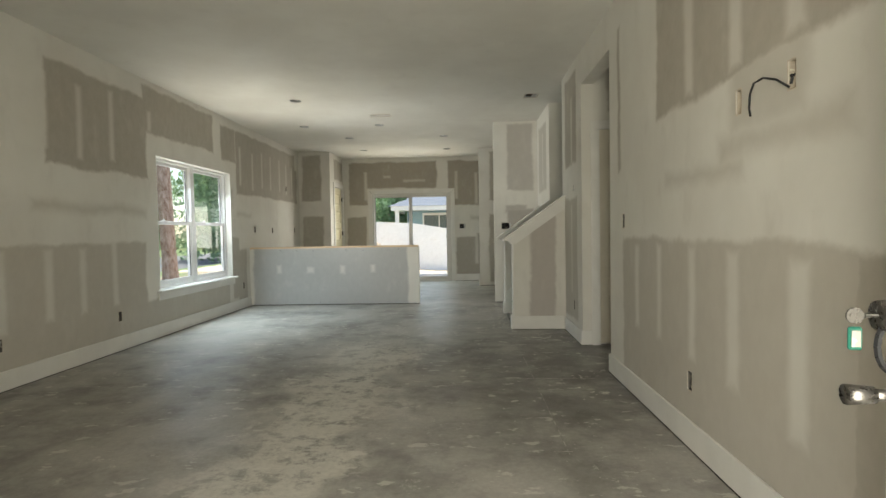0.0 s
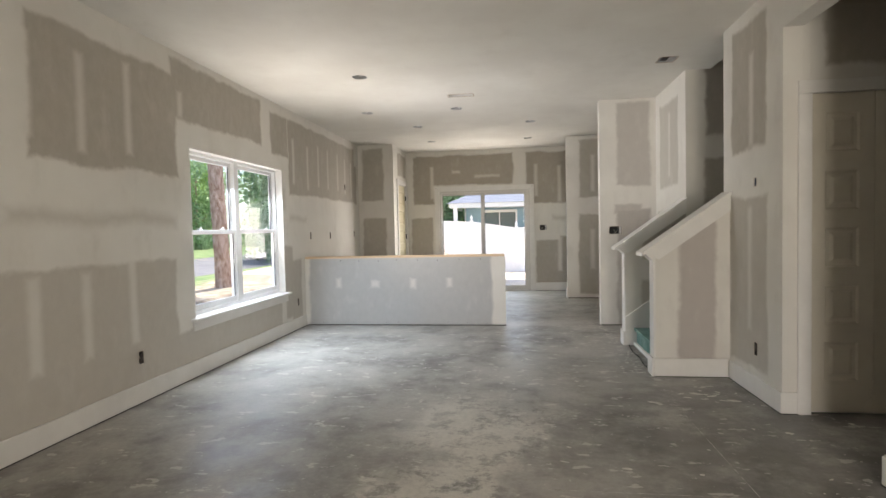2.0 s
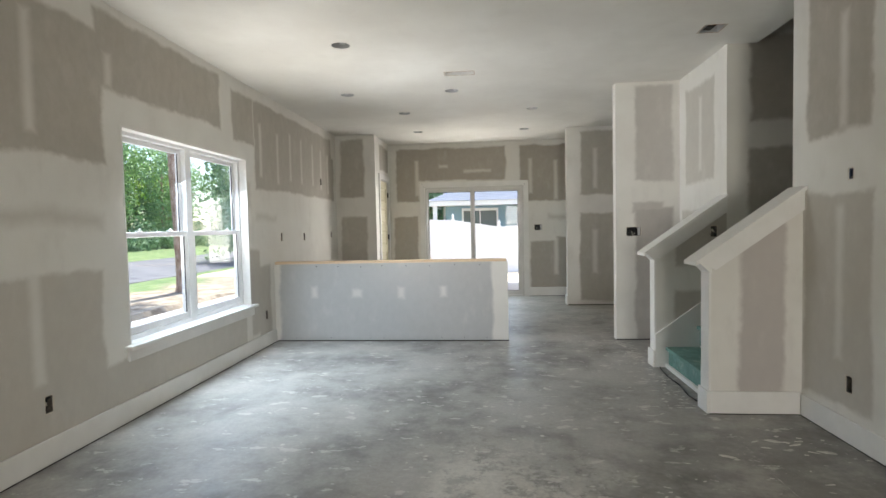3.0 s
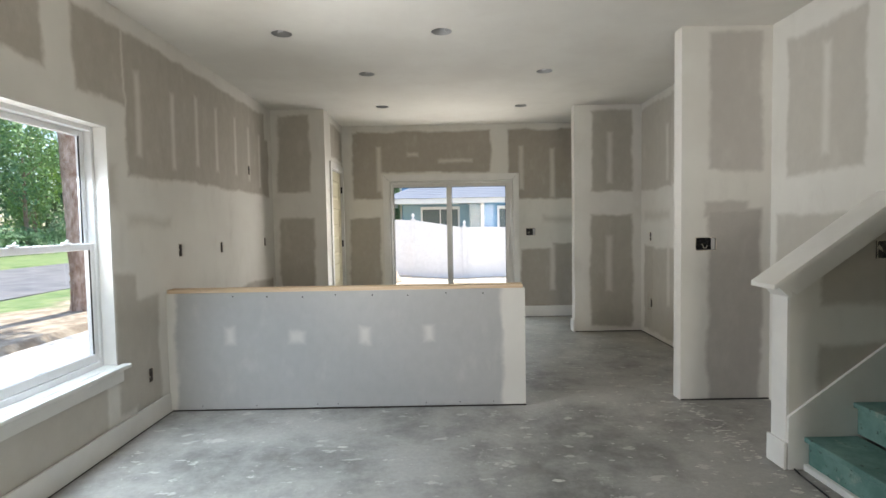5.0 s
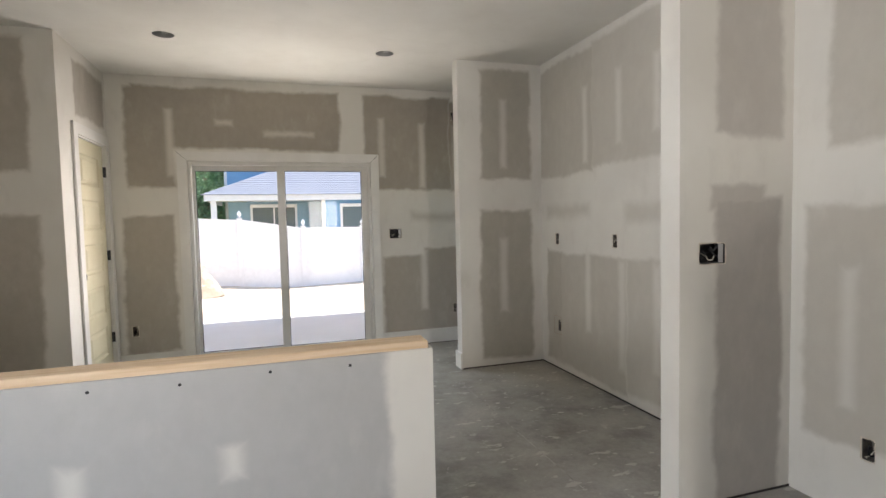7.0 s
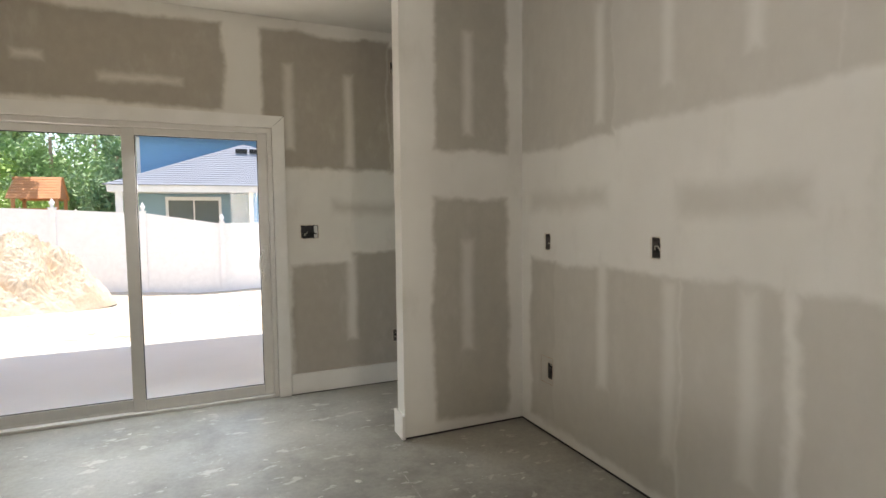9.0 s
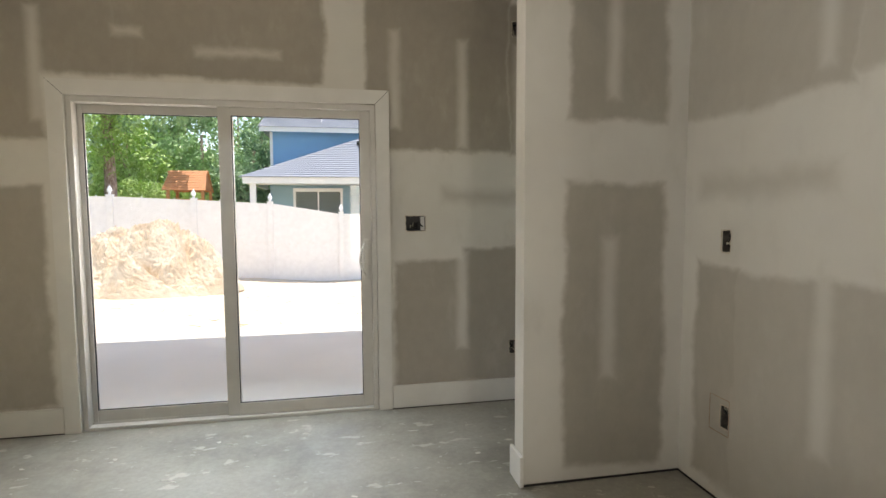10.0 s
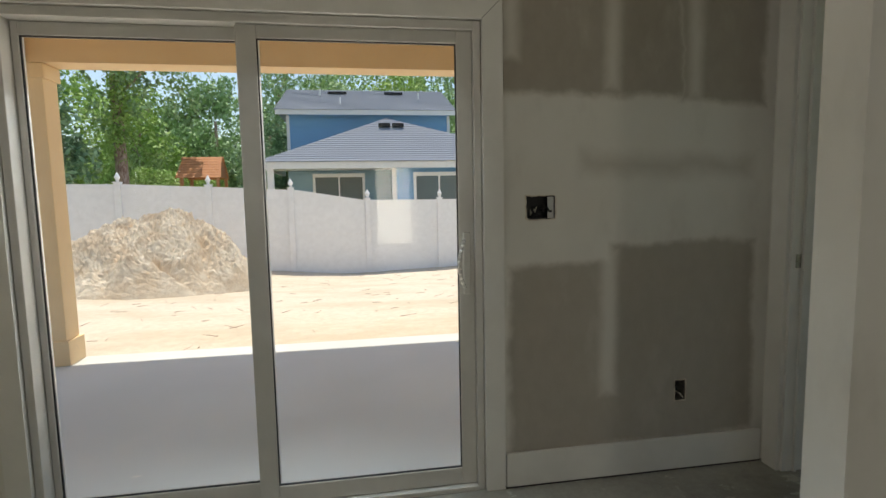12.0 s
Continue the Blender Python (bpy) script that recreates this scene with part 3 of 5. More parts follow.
# ceiling with round holes
CANS = [(-1.93, 6.85), (-2.30, 8.41), (-1.14, 8.42), (-1.83, 9.46), (-0.185, 9.46), (-1.84, 10.82), (-0.19, 10.88)]
CAN_R = 0.075
VENTS = [(-1.02, 7.77, 0.14, 0.055), (0.98, 6.90, 0.075, 0.08)]


def ceiling():
    bm = bmesh.new()
    c = 0.11
    xs = {XL - 0.16, 1.42, 3.2, XR}
    ys = {YF - 0.15, YB + 0.16, ST0 + KT, ST1 - KT}
    for x, y in CANS:
        xs |= {x - c, x + c}
        ys |= {y - c, y + c}
    for x, y, a, b in VENTS:
        xs |= {x - a, x + a}
        ys |= {y - b, y + b}
    xs, ys = sorted(xs), sorted(ys)
    vs = {}

    def v(x, y, z):
        k = (round(x, 4), round(y, 4), z)
        if k not in vs:
            vs[k] = bm.verts.new((x, y, z))
        return vs[k]

    for z in (H, H + 0.014):
        for i in range(len(xs) - 1):
            for j in range(len(ys) - 1):
                a, b, d, e = xs[i], xs[i + 1], ys[j], ys[j + 1]
                mx, my = (a + b) / 2, (d + e) / 2
                if mx > 1.42 and ST0 + KT < my < ST1 - KT:
                    continue
                if any(abs(mx - x) < p and abs(my - y) < q for x, y, p, q in VENTS):
                    continue
                if any(abs(mx - x) < c and abs(my - y) < c for x, y in CANS):
                    continue
                bm.faces.new((v(a, d, z), v(b, d, z), v(b, e, z), v(a, e, z)))
        for x, y in CANS:
            n = 32
            ring, edge = [], []
            for k in range(n):
                t = 2 * math.pi * k / n
                cs, sn = math.cos(t), math.sin(t)
                ring.append(bm.verts.new((x + CAN_R * cs, y + CAN_R * sn, z)))
                s = c / max(abs(cs), abs(sn))
                edge.append(bm.verts.new((x + s * cs, y + s * sn, z)))
            for k in range(n):
                bm.faces.new((ring[k], ring[(k + 1) % n], edge[(k + 1) % n], edge[k]))
    return bm


structure("ceiling", ceiling(), M["ceiling"], "finished drywall ceiling coated in joint compound")
# unseen lid over the ceiling void, added to keep daylight out
bm = bmesh.new()
box(bm, XL - 0.4, 1.42, YF - 0.5, YB + 0.161, DECK, DECK + 0.1)
box(bm, 1.42, 5.3, ST1, YB + 0.161, DECK, DECK + 0.1)
box(bm, 1.42, 5.3, YF - 0.5, ST0, DECK, DECK + 0.1)
structure("void_lid", bm, M["lumber"])
# unseen lid added over the stairwell so that it stays dark
bm = bmesh.new()
box(bm, 1.42, 5.3, ST0 - 0.0, ST1, 5.4, 5.5)
structure("stairwell_lid", bm, M["mud"])
# unseen outer walls, added to close the shell against daylight
bm = bmesh.new()
box(bm, 3.2, 5.3, YB, YB + 0.16, 0, DECK)
box(bm, 3.2, 3.36, YF - 0.15, ST0, 0, DECK)
structure("wall_outer", bm, M["siding2"])


# baseboards
def baseboard(axis, a0, a1, p, side, h=0.14):
    bm = bmesh.new()
    p0, p1 = sorted((p + 0.002 * side, p + 0.017 * side))
    if axis == "x":
        box(bm, a0, a1, p0, p1, 0.004, h, 0.0025)
    else:
        box(bm, p0, p1, a0, a1, 0.004, h, 0.0025)
    b = structure("baseboard", bm, M["trim"])
    q0, q1 = sorted((p + 0.003 * side, p + 0.0195 * side))
    bm = bmesh.new()
    if axis == "x":
        box(bm, a0, a1, q0, q1, 0.0008, 0.0055)
    else:
        box(bm, q0, q1, a0, a1, 0.0008, 0.0055)
    part("floor_gap", bm, M["dark"], b)
    return b


def gap(axis, a0, a1, p, side):
    """The dark joint under a wall's board."""
    bm = bmesh.new()
    p0, p1 = sorted((p + 0.001 * side, p + 0.004 * side))
    if axis == "x":
        box(bm, a0, a1, p0, p1, 0.001, 0.011)
    else:
        box(bm, p0, p1, a0, a1, 0.001, 0.011)
    return structure("floor_gap", bm, M["dark"])


baseboard("y", YF, HALF[0] - 0.01, XL, 1, 0.145)
baseboard("y", 1.32, 4.395, XR, -1)
baseboard("y", 5.325, ST0 - 0.02, XR, -1)
baseboard("x", XR - 0.016, 1.325, 5.34, -1)
baseboard("x", 0.661, XR - 0.018, ST0, -1, 0.15)
baseboard("x", PX + 0.02, SLD[0] - 0.09, YB, -1, 0.155)
baseboard("x", SLD[1] + 0.09, XH - 0.02, YB, -1, 0.155)
bm = bmesh.new()
box(bm, 0.427, 0.445, FRG[0] - 0.016, FRG[1] + 0.016, 0.004, 0.15, 0.002)
structure("baseboard", bm, M["trim"])
bm = bmesh.new()
box(bm, XR + 0.0, XR + KT, 4.392, 4.408, 0.004, 0.14, 0.002)
structure("baseboard", bm, M["trim"])
gap("x", XL + 0.02, -0.56, HALF[0], -1)
gap("x", 0.60, XK, COL[0], -1)
gap("x", 0.452, XK, FRG[0], -1)
gap("y", COL[1], FRG[0], XK, -1)


# ---- openings ----
def casing_x(name, x0, x1, top, y, side, w=0.085, bottom=0.0):
    """Mitred casing round an opening in a wall along x; the corners of the outer edge lie w outside."""
    a, b = sorted((y + 0.002 * side, y + 0.020 * side))
    made = []
    for pts in ([(x0, bottom), (x0, top), (x0 - w, top + w), (x0 - w, bottom)], [(x1, bottom), (x1, top), (x1 + w, top + w), (x1 + w, bottom)],
                [(x0 + 0.001, top), (x1 - 0.001, top), (x1 + w - 0.001, top + w), (x0 - w + 0.001, top + w)]):
        bm = bmesh.new()
        prism(bm, pts, "y", a, b)
        made.append(part("casing", bm, M["trim"]))
    face = a if side < 0 else b
    for x, d in ((x0, -1), (x1, 1)):
        bm = bmesh.new()
        prism(bm, [(x - 0.0013, top), (x + 0.0013, top), (x + d * w + 0.0013, top + w), (x + d * w - 0.0013, top + w)], "y", face - 0.0006, face + 0.0006)
        made.append(part("mitre_joint", bm, M["dark"]))
    return made


def casing_y(y0, y1, top, x, side, w=0.085):
    a, b = sorted((x + 0.002 * side, x + 0.020 * side))
    made = []
    for pts in ([(y0, 0.0), (y0, top), (y0 - w, top + w), (y0 - w, 0.0)], [(y1, 0.0), (y1, top), (y1 + w, top + w), (y1 + w, 0.0)],
                [(y0 + 0.001, top), (y1 - 0.001, top), (y1 + w - 0.001, top + w), (y0 - w + 0.001, top + w)]):
        bm = bmesh.new()
        prism(bm, pts, "x", a, b)
        made.append(part("casing", bm, M["trim"]))
    return made


def adopt(parent, obs):
    for o in obs:
        o.parent = parent


# sliding glass door
sl = tagged(new("door_slider"), "closed white vinyl sliding glass door with a mitred white casing", kind="structure")
adopt(sl, casing_x("casing", SLD[0], SLD[1], SLD[3], YB, -1))
x0, x1, z1 = SLD[0] + 0.003, SLD[1] - 0.003, SLD[3] - 0.003
bm = bmesh.new()
box(bm, x0, x0 + 0.030, YB + 0.0, YB + 0.11, 0.0, z1, 0.002)
box(bm, x1 - 0.030, x1, YB + 0.0, YB + 0.11, 0.0, z1, 0.002)
box(bm, x0 + 0.030, x1 - 0.030, YB + 0.0, YB + 0.11, z1 - 0.035, z1, 0.002)
part("frame", bm, M["doorvinyl"], sl)
bm = bmesh.new()
box(bm, x0 + 0.030, x1 - 0.030, YB - 0.01, YB + 0.11, 0.001, 0.022, 0.002)
box(bm, x0 + 0.031, x1 - 0.031, YB + 0.045, YB + 0.049, 0.022, 0.034)
part("track", bm, M["doorvinyl"], sl)


def sash(parent, x0, x1, z0, z1, y, left_w, right_w, top_w, bot_w, t=0.036):
    bm = bmesh.new()
    box(bm, x0, x0 + left_w, y, y + t, z0, z1, 0.003)
    box(bm, x1 - right_w, x1, y, y + t, z0, z1, 0.003)
    box(bm, x0 + left_w, x1 - right_w, y, y + t, z0, z0 + bot_w, 0.003)
    box(bm, x0 + left_w, x1 - right_w, y, y + t, z1 - top_w, z1, 0.003)
    p = part("sash", bm, M["doorvinyl"], parent)
    bm = bmesh.new()
    box(bm, x0 + left_w - 0.004, x1 - right_w + 0.004, y + t / 2 - 0.002, y + t / 2 + 0.002, z0 + bot_w - 0.004, z1 - top_w + 0.004)
    g = part("pane", bm, M["glass"], p, "clear glass pane")
    g.visible_shadow = False
    bm = bmesh.new()
    a, b, c, d = x0 + left_w, x1 - right_w, z0 + bot_w, z1 - top_w
    box(bm, a - 0.001, a + 0.005, y + 0.004, y + 0.012, c, d)
    box(bm, b - 0.005, b + 0.001, y + 0.004, y + 0.012, c, d)
    box(bm, a + 0.005, b - 0.005, y + 0.004, y + 0.012, c, c + 0.005)
    box(bm, a + 0.005, b - 0.005, y + 0.004, y + 0.012, d - 0.005, d)
    part("gasket", bm, M["black"], p)
    return p


sash(sl, x0 + 0.031, -1.01, 0.024, z1 - 0.036, YB + 0.062, 0.026, 0.055, 0.05, 0.075)
inner = sash(sl, -1.085, x1 - 0.031, 0.024, z1 - 0.036, YB + 0.018, 0.075, 0.065, 0.05, 0.075)
bm = bmesh.new()
box(bm, -0.228, -0.196, YB + 0.006, YB + 0.017, 0.86, 1.12, 0.004)
pl = part("handle_plate", bm, M["doorvinyl"], sl)
bm = bmesh.new()
pts = [Vector((-0.225 - 0.028 * math.sin(math.pi * i / 10), YB - 0.004 - 0.03 * math.sin(math.pi * i / 10), 0.89 + 0.02 * i)) for i in range(11)]
for p, q in zip(pts, pts[1:]):
    rod(bm, p, q, 0.008, seg=8)
part("handle", bm, M["doorvinyl"], sl, "curved white pull handle", smooth=True)

# window
wd = tagged(new("window_1"), "white vinyl twin double-hung window with a painted wooden stool and apron", kind="structure")
Y0, Y1, Z0, Z1 = WIN
FX = XL - 0.155           # outer plane of the frame
bm = bmesh.new()
for a, b in ((Y0 + 0.002, Y0 + 0.035), (Y1 - 0.035, Y1 - 0.002), ((Y0 + Y1) / 2 - 0.04, (Y0 + Y1) / 2 + 0.04)):
    box(bm, FX, FX + 0.075, a, b, Z0 + 0.01, Z1 - 0.002, 0.003)
mid = (Y0 + Y1) / 2
for a, b in ((Y0 + 0.035, mid - 0.04), (mid + 0.04, Y1 - 0.035)):
    box(bm, FX, FX + 0.075, a, b, Z1 - 0.04, Z1 - 0.002, 0.003)
    box(bm, FX, FX + 0.075, a, b, Z0 + 0.01, Z0 + 0.045, 0.003)
part("frame", bm, M["vinyl"], wd)


def hung(y0, y1, z0, z1, x, rail_bottom, rail_top):
    bm = bmesh.new()
    t = 0.03
    box(bm, x, x + t, y0, y0 + 0.035, z0, z1, 0.003)
    box(bm, x, x + t, y1 - 0.035, y1, z0, z1, 0.003)
    box(bm, x, x + t, y0 + 0.035, y1 - 0.035, z0, z0 + rail_bottom, 0.003)
    box(bm, x, x + t, y0 + 0.035, y1 - 0.035, z1 - rail_top, z1, 0.003)
    s = part("sash", bm, M["vinyl"], wd)
    bm = bmesh.new()
    box(bm, x + 0.012, x + 0.016, y0 + 0.032, y1 - 0.032, z0 + rail_bottom - 0.003, z1 - rail_top + 0.003)
    g = part("pane", bm, M["glass"], s, "clear glass pane")
    g.visible_shadow = False
    bm = bmesh.new()
    box(bm, x + 0.018, x + 0.026, y0 + 0.033, y0 + 0.039, z0 + rail_bottom, z1 - rail_top)
    box(bm, x + 0.018, x + 0.026, y1 - 0.039, y1 - 0.033, z0 + rail_bottom, z1 - rail_top)
    part("gasket", bm, M["dark"], s)


for a, b in ((Y0 + 0.037, mid - 0.042), (mid + 0.042, Y1 - 0.037)):
    hung(a, b, 1.235, Z1 - 0.042, FX + 0.004, 0.035, 0.035)
    hung(a, b, Z0 + 0.047, 1.27, FX + 0.038, 0.05, 0.04)
    for k in (0.28, 0.72):
        bm = bmesh.new()
        yy = a + (b - a) * k
        box(bm, FX + 0.05, FX + 0.075, yy - 0.028, yy + 0.028, 1.271, 1.281, 0.003)
        rod(bm, (FX + 0.06, yy, 1.28), (FX + 0.06, yy + 0.02, 1.292), 0.006)
        part("latch", bm, M["vinyl"], wd)
bm = bmesh.new()
box(bm, FX + 0.077, XL + 0.001, Y1 - 0.014, Y1 - 0.001, Z0 + 0.012, Z1 - 0.014)
box(bm, FX + 0.077, XL + 0.001, Y0 + 0.001, Y0 + 0.014, Z0 + 0.012, Z1 - 0.014)
box(bm, FX + 0.077, XL + 0.001, Y0 + 0.001, Y1 - 0.001, Z1 - 0.013, Z1 - 0.001)
part("jamb_liner", bm, M["trim"], wd)
bm = bmesh.new()
box(bm, FX + 0.002, XL + 0.001, Y0 + 0.001, Y1 - 0.001, Z0 - 0.018 + 0.019, Z0 + 0.009, 0.0)
box(bm, XL + 0.002, XL + 0.058, Y0 - 0.06, Y1 + 0.05, Z0 - 0.018, Z0 + 0.008, 0.004)
part("stool", bm, M["trim"], wd)
bm = bmesh.new()
box(bm, XL + 0.002, XL + 0.018, Y0 - 0.035, Y1 + 0.028, Z0 - 0.10, Z0 - 0.019, 0.002)
part("apron", bm, M["trim"], wd)


# panel doors
def panel_door(name, w, h, mat, cols=1, rows=5, stile=0.10, t=0.034):
    """A door leaf from x = 0 to w, its face at y = 0."""
    d = new(name)
    gx = (w - stile * (cols + 1)) / cols
    rail, bot = 0.115, 0.20
    gz = (h - bot - rail * rows) / rows
    opens = [(stile + c * (gx + stile), stile + c * (gx + stile) + gx, bot + r * (gz + rail), bot + r * (gz + rail) + gz) for c in range(cols) for r in range(rows)]
    part("leaf", wall_mesh("x", 0, w, 0, h, 0.001, t, opens), mat, d)
    for a, b, c, e in opens:
        bm = bmesh.new()
        lv = []
        for o, y in ((-0.001, 0.002), (0.012, 0.011), (0.03, 0.011), (0.05, 0.003)):
            lv.append([bm.verts.new(p) for p in ((a + o, y, c + o), (b - o, y, c + o), (b - o, y, e - o), (a + o, y, e - o))])
        for k in range(3):
            for i in range(4):
                j = (i + 1) % 4
                bm.faces.new((lv[k][i], lv[k][j], lv[k + 1][j], lv[k + 1][i]))
        bm.faces.new(lv[3])
        back_v = [bm.verts.new(p) for p in ((a, t - 0.004, c), (b, t - 0.004, c), (b, t - 0.004, e), (a, t - 0.004, e))]
        bm.faces.new(back_v)
        part("panel", bm, mat, d)
    return d


closet = panel_door("door_closet", 0.365, 2.0, M["slabdoor"], 1, 5, 0.085)
tagged(closet, "closed primed five-panel closet door above a dark gap", kind="structure")
closet.matrix_basis = pose(1.405, 5.345, 0.018)
closet2 = copy_thing(closet, pose(1.772, 5.345, 0.018))
dc = tagged(new("closet_casing"), "white closet door casing", kind="structure")
for args in ((1.325, 1.404, 0.0, 2.02), (1.325, 2.29, 2.021, 2.10)):
    bm = bmesh.new()
    box(bm, args[0], args[1], 5.322, 5.338, args[2], args[3], 0.002)
    part("casing", bm, M["trim"], dc)
bm = bmesh.new()
box(bm, XR + KT + 0.001, 1.40, 5.341, 5.378, 0.0, H)
box(bm, 1.40, 2.3, 5.34, 5.378, 2.03, H)
structure("wall_closet_front", bm, drywall("closet_board", "x", boards=[(1.72, 2.4, 0.24, 0.22)]))

pd = panel_door("door_pantry", 0.665, 2.03, M["cream"], 1, 5, 0.11)
tagged(pd, "closed cream primed five-panel pantry door with black hinges", kind="structure")
pd.matrix_basis = pose(PX - 0.012, 11.213, 0.03, 0, 0, 90)
pc = tagged(new("pantry_casing"), "white pantry door casing with jamb", kind="structure")
adopt(pc, casing_y(11.205, 11.893, 2.075, PX, 1))
bm = bmesh.new()
box(bm, PX - KT, PX + 0.001, 11.201, 11.211, 0.0, 2.079)
box(bm, PX - KT, PX + 0.001, 11.886, 11.899, 0.0, 2.079)
box(bm, PX - KT, PX + 0.001, 11.211, 11.886, 2.066, 2.079)
part("jamb", bm, M["trim"], pc)
for z in (0.36, 1.10, 1.84):
    bm = bmesh.new()
    rod(bm, (PX + 0.004, 11.884, z - 0.045), (PX + 0.004, 11.884, z + 0.045), 0.008)
    box(bm, PX - 0.008, PX + 0.001, 11.862, 11.884, z - 0.044, z + 0.044)
    part("hinge", bm, M["black"], pc, "black butt hinge")
kb = thing("door_knob_bore", "dark round knob bore in the cream pantry door", "door bore", (PX - 0.003, 11.275, 0.96))
bm = bmesh.new()
rod(bm, (-0.010, 0, 0), (0.0, 0, 0), 0.026)
part("bore", bm, M["dark"], kb)

# back hall doorway
hc = tagged(new("door_hall"), "open doorway with white jamb and casing", kind="structure")
adopt(hc, casing_y(11.175, 11.885, 2.075, XH, -1))
bm = bmesh.new()
box(bm, XH - 0.001, XH + KT + 0.002, 11.873, 11.888, 0.0, 2.079)
box(bm, XH - 0.001, XH + KT + 0.002, 11.172, 11.187, 0.0, 2.079)
box(bm, XH + 0.05, XH + 0.062, 11.86, 11.873, 0.0, 2.067)
box(bm, XH - 0.001, XH + KT + 0.002, 11.188, 11.872, 2.068, 2.079)
part("jamb", bm, M["trim"], hc)
bm = bmesh.new()
box(bm, XH + 0.02, XH + 0.045, 11.8705, 11.8725, 0.93, 0.99)
part("strike_plate", bm, M["chrome"], hc)


# ---- stairs ----
st = tagged(new("stairs"), "rough stairs with green faced board treads and risers", kind="structure")
RISE, GO, SX = 0.183, 0.258, 0.775
for i in range(13):
    x = SX + GO * i
    bm = bmesh.new()
    box(bm, x, x + 0.018, ST0 + KT + 0.02, ST1 - KT - 0.02, 0.012 + RISE * i, RISE * (i + 1) - 0.029)
    part("riser", bm, M["tread"], st)
    bm = bmesh.new()
    box(bm, x - 0.028, x + GO - 0.001, ST0 + KT + 0.02, ST1 - KT - 0.02, RISE * (i + 1) - 0.028, RISE * (i + 1), 0.004)
    part("tread", bm, M["tread"], st)
for y0, y1 in ((ST1 - KT - 0.019, ST1 - KT - 0.002), (ST0 + KT + 0.002, ST0 + KT + 0.019)):
    bm = bmesh.new()
    f = lambda x: 0.29 + 0.735 * (x - 0.665)
    prism(bm, [(0.665, 0.004), (4.2, 0.004), (4.2, f(4.2)), (0.665, f(0.665))], "y", y0, y1)
    part("skirt_board", bm, M["trim"], st)
bm = bmesh.new()
box(bm, 0.745, 0.774, ST0 + KT + 0.02, ST1 - KT - 0.02, 0.001, 0.035, 0.004)
part("floor_strip", bm, M["trim"], st, "pale dusty strip along the first riser")


cb = thing("floor_cable", "thin dark cable lying along the floor before the stairs", "cable", (0.66, 6.33, 0.0))
bm = bmesh.new()
pts = [Vector((0.02, 0.0, 0.006)), Vector((0.0, 0.18, 0.006)), Vector((0.02, 0.40, 0.010)), Vector((0.012, 0.65, 0.006)), Vector((0.03, 0.88, 0.006)), Vector((0.045, 0.97, 0.008))]
for p, q in zip(pts, pts[1:]):
    rod(bm, p, q, 0.0045, seg=8)
rod(bm, (0.02, 0.95, 0.012), (0.075, 1.0, 0.016), 0.012, 0.016, 8)
part("cable", bm, M["black"], cb, smooth=True)

def splashes(seed, spots):
    """Thin irregular blobs of dried compound; spots are (x, y, spread x, spread y, count, size)."""
    rp = random.Random(seed)
    bm = bmesh.new()
    for x, y, sx, sy, count, largest in spots:
        for _ in range(count):
            cx, cy = x + rp.gauss(0, sx), y + rp.uniform(-sy, sy)
            size = largest * rp.uniform(0.25, 1.0) ** 1.6
            w, l, a = size * rp.uniform(0.15, 0.6) ** 1.2, size * rp.uniform(0.4, 1.3), rp.uniform(-0.5, 0.5)
            ring = []
            k = rp.randint(8, 12)
            for i in range(k):
                t = 2 * math.pi * i / k
                q = rp.uniform(0.6, 1.15)
                u, v = l * q * math.cos(t), w * q * math.sin(t)
                ring.append((cx + u * math.cos(a) - v * math.sin(a), cy + u * math.sin(a) + v * math.cos(a)))
            low = [bm.verts.new((p[0], p[1], 0.0003)) for p in ring]
            top = [bm.verts.new((cx + (p[0] - cx) * 0.8, cy + (p[1] - cy) * 0.8, 0.0022)) for p in ring]
            bm.faces.new(top)
            for i in range(k):
                j = (i + 1) % k
                bm.faces.new((low[i], low[j], top[j], top[i]))
    return bm


part("plaster_splashes", splashes(6, [(0.60, 7.3, 0.035, 1.05, 110, 0.035), (0.50, 7.2, 0.12, 1.1, 60, 0.025), (1.0, 5.75, 0.35, 0.35, 26, 0.045), (0.7, 4.6, 0.45, 0.9, 60, 0.03),
                                      (-0.5, 5.6, 0.5, 1.2, 70, 0.03), (-1.6, 6.6, 0.7, 1.2, 50, 0.035), (0.1, 8.6, 0.5, 1.6, 90, 0.022), (0.3, 10.6, 0.5, 1.1, 70, 0.03), (-1.4, 11.0, 0.7, 0.8, 40, 0.035)]),
     M["chalk"], None, kind="stuff")

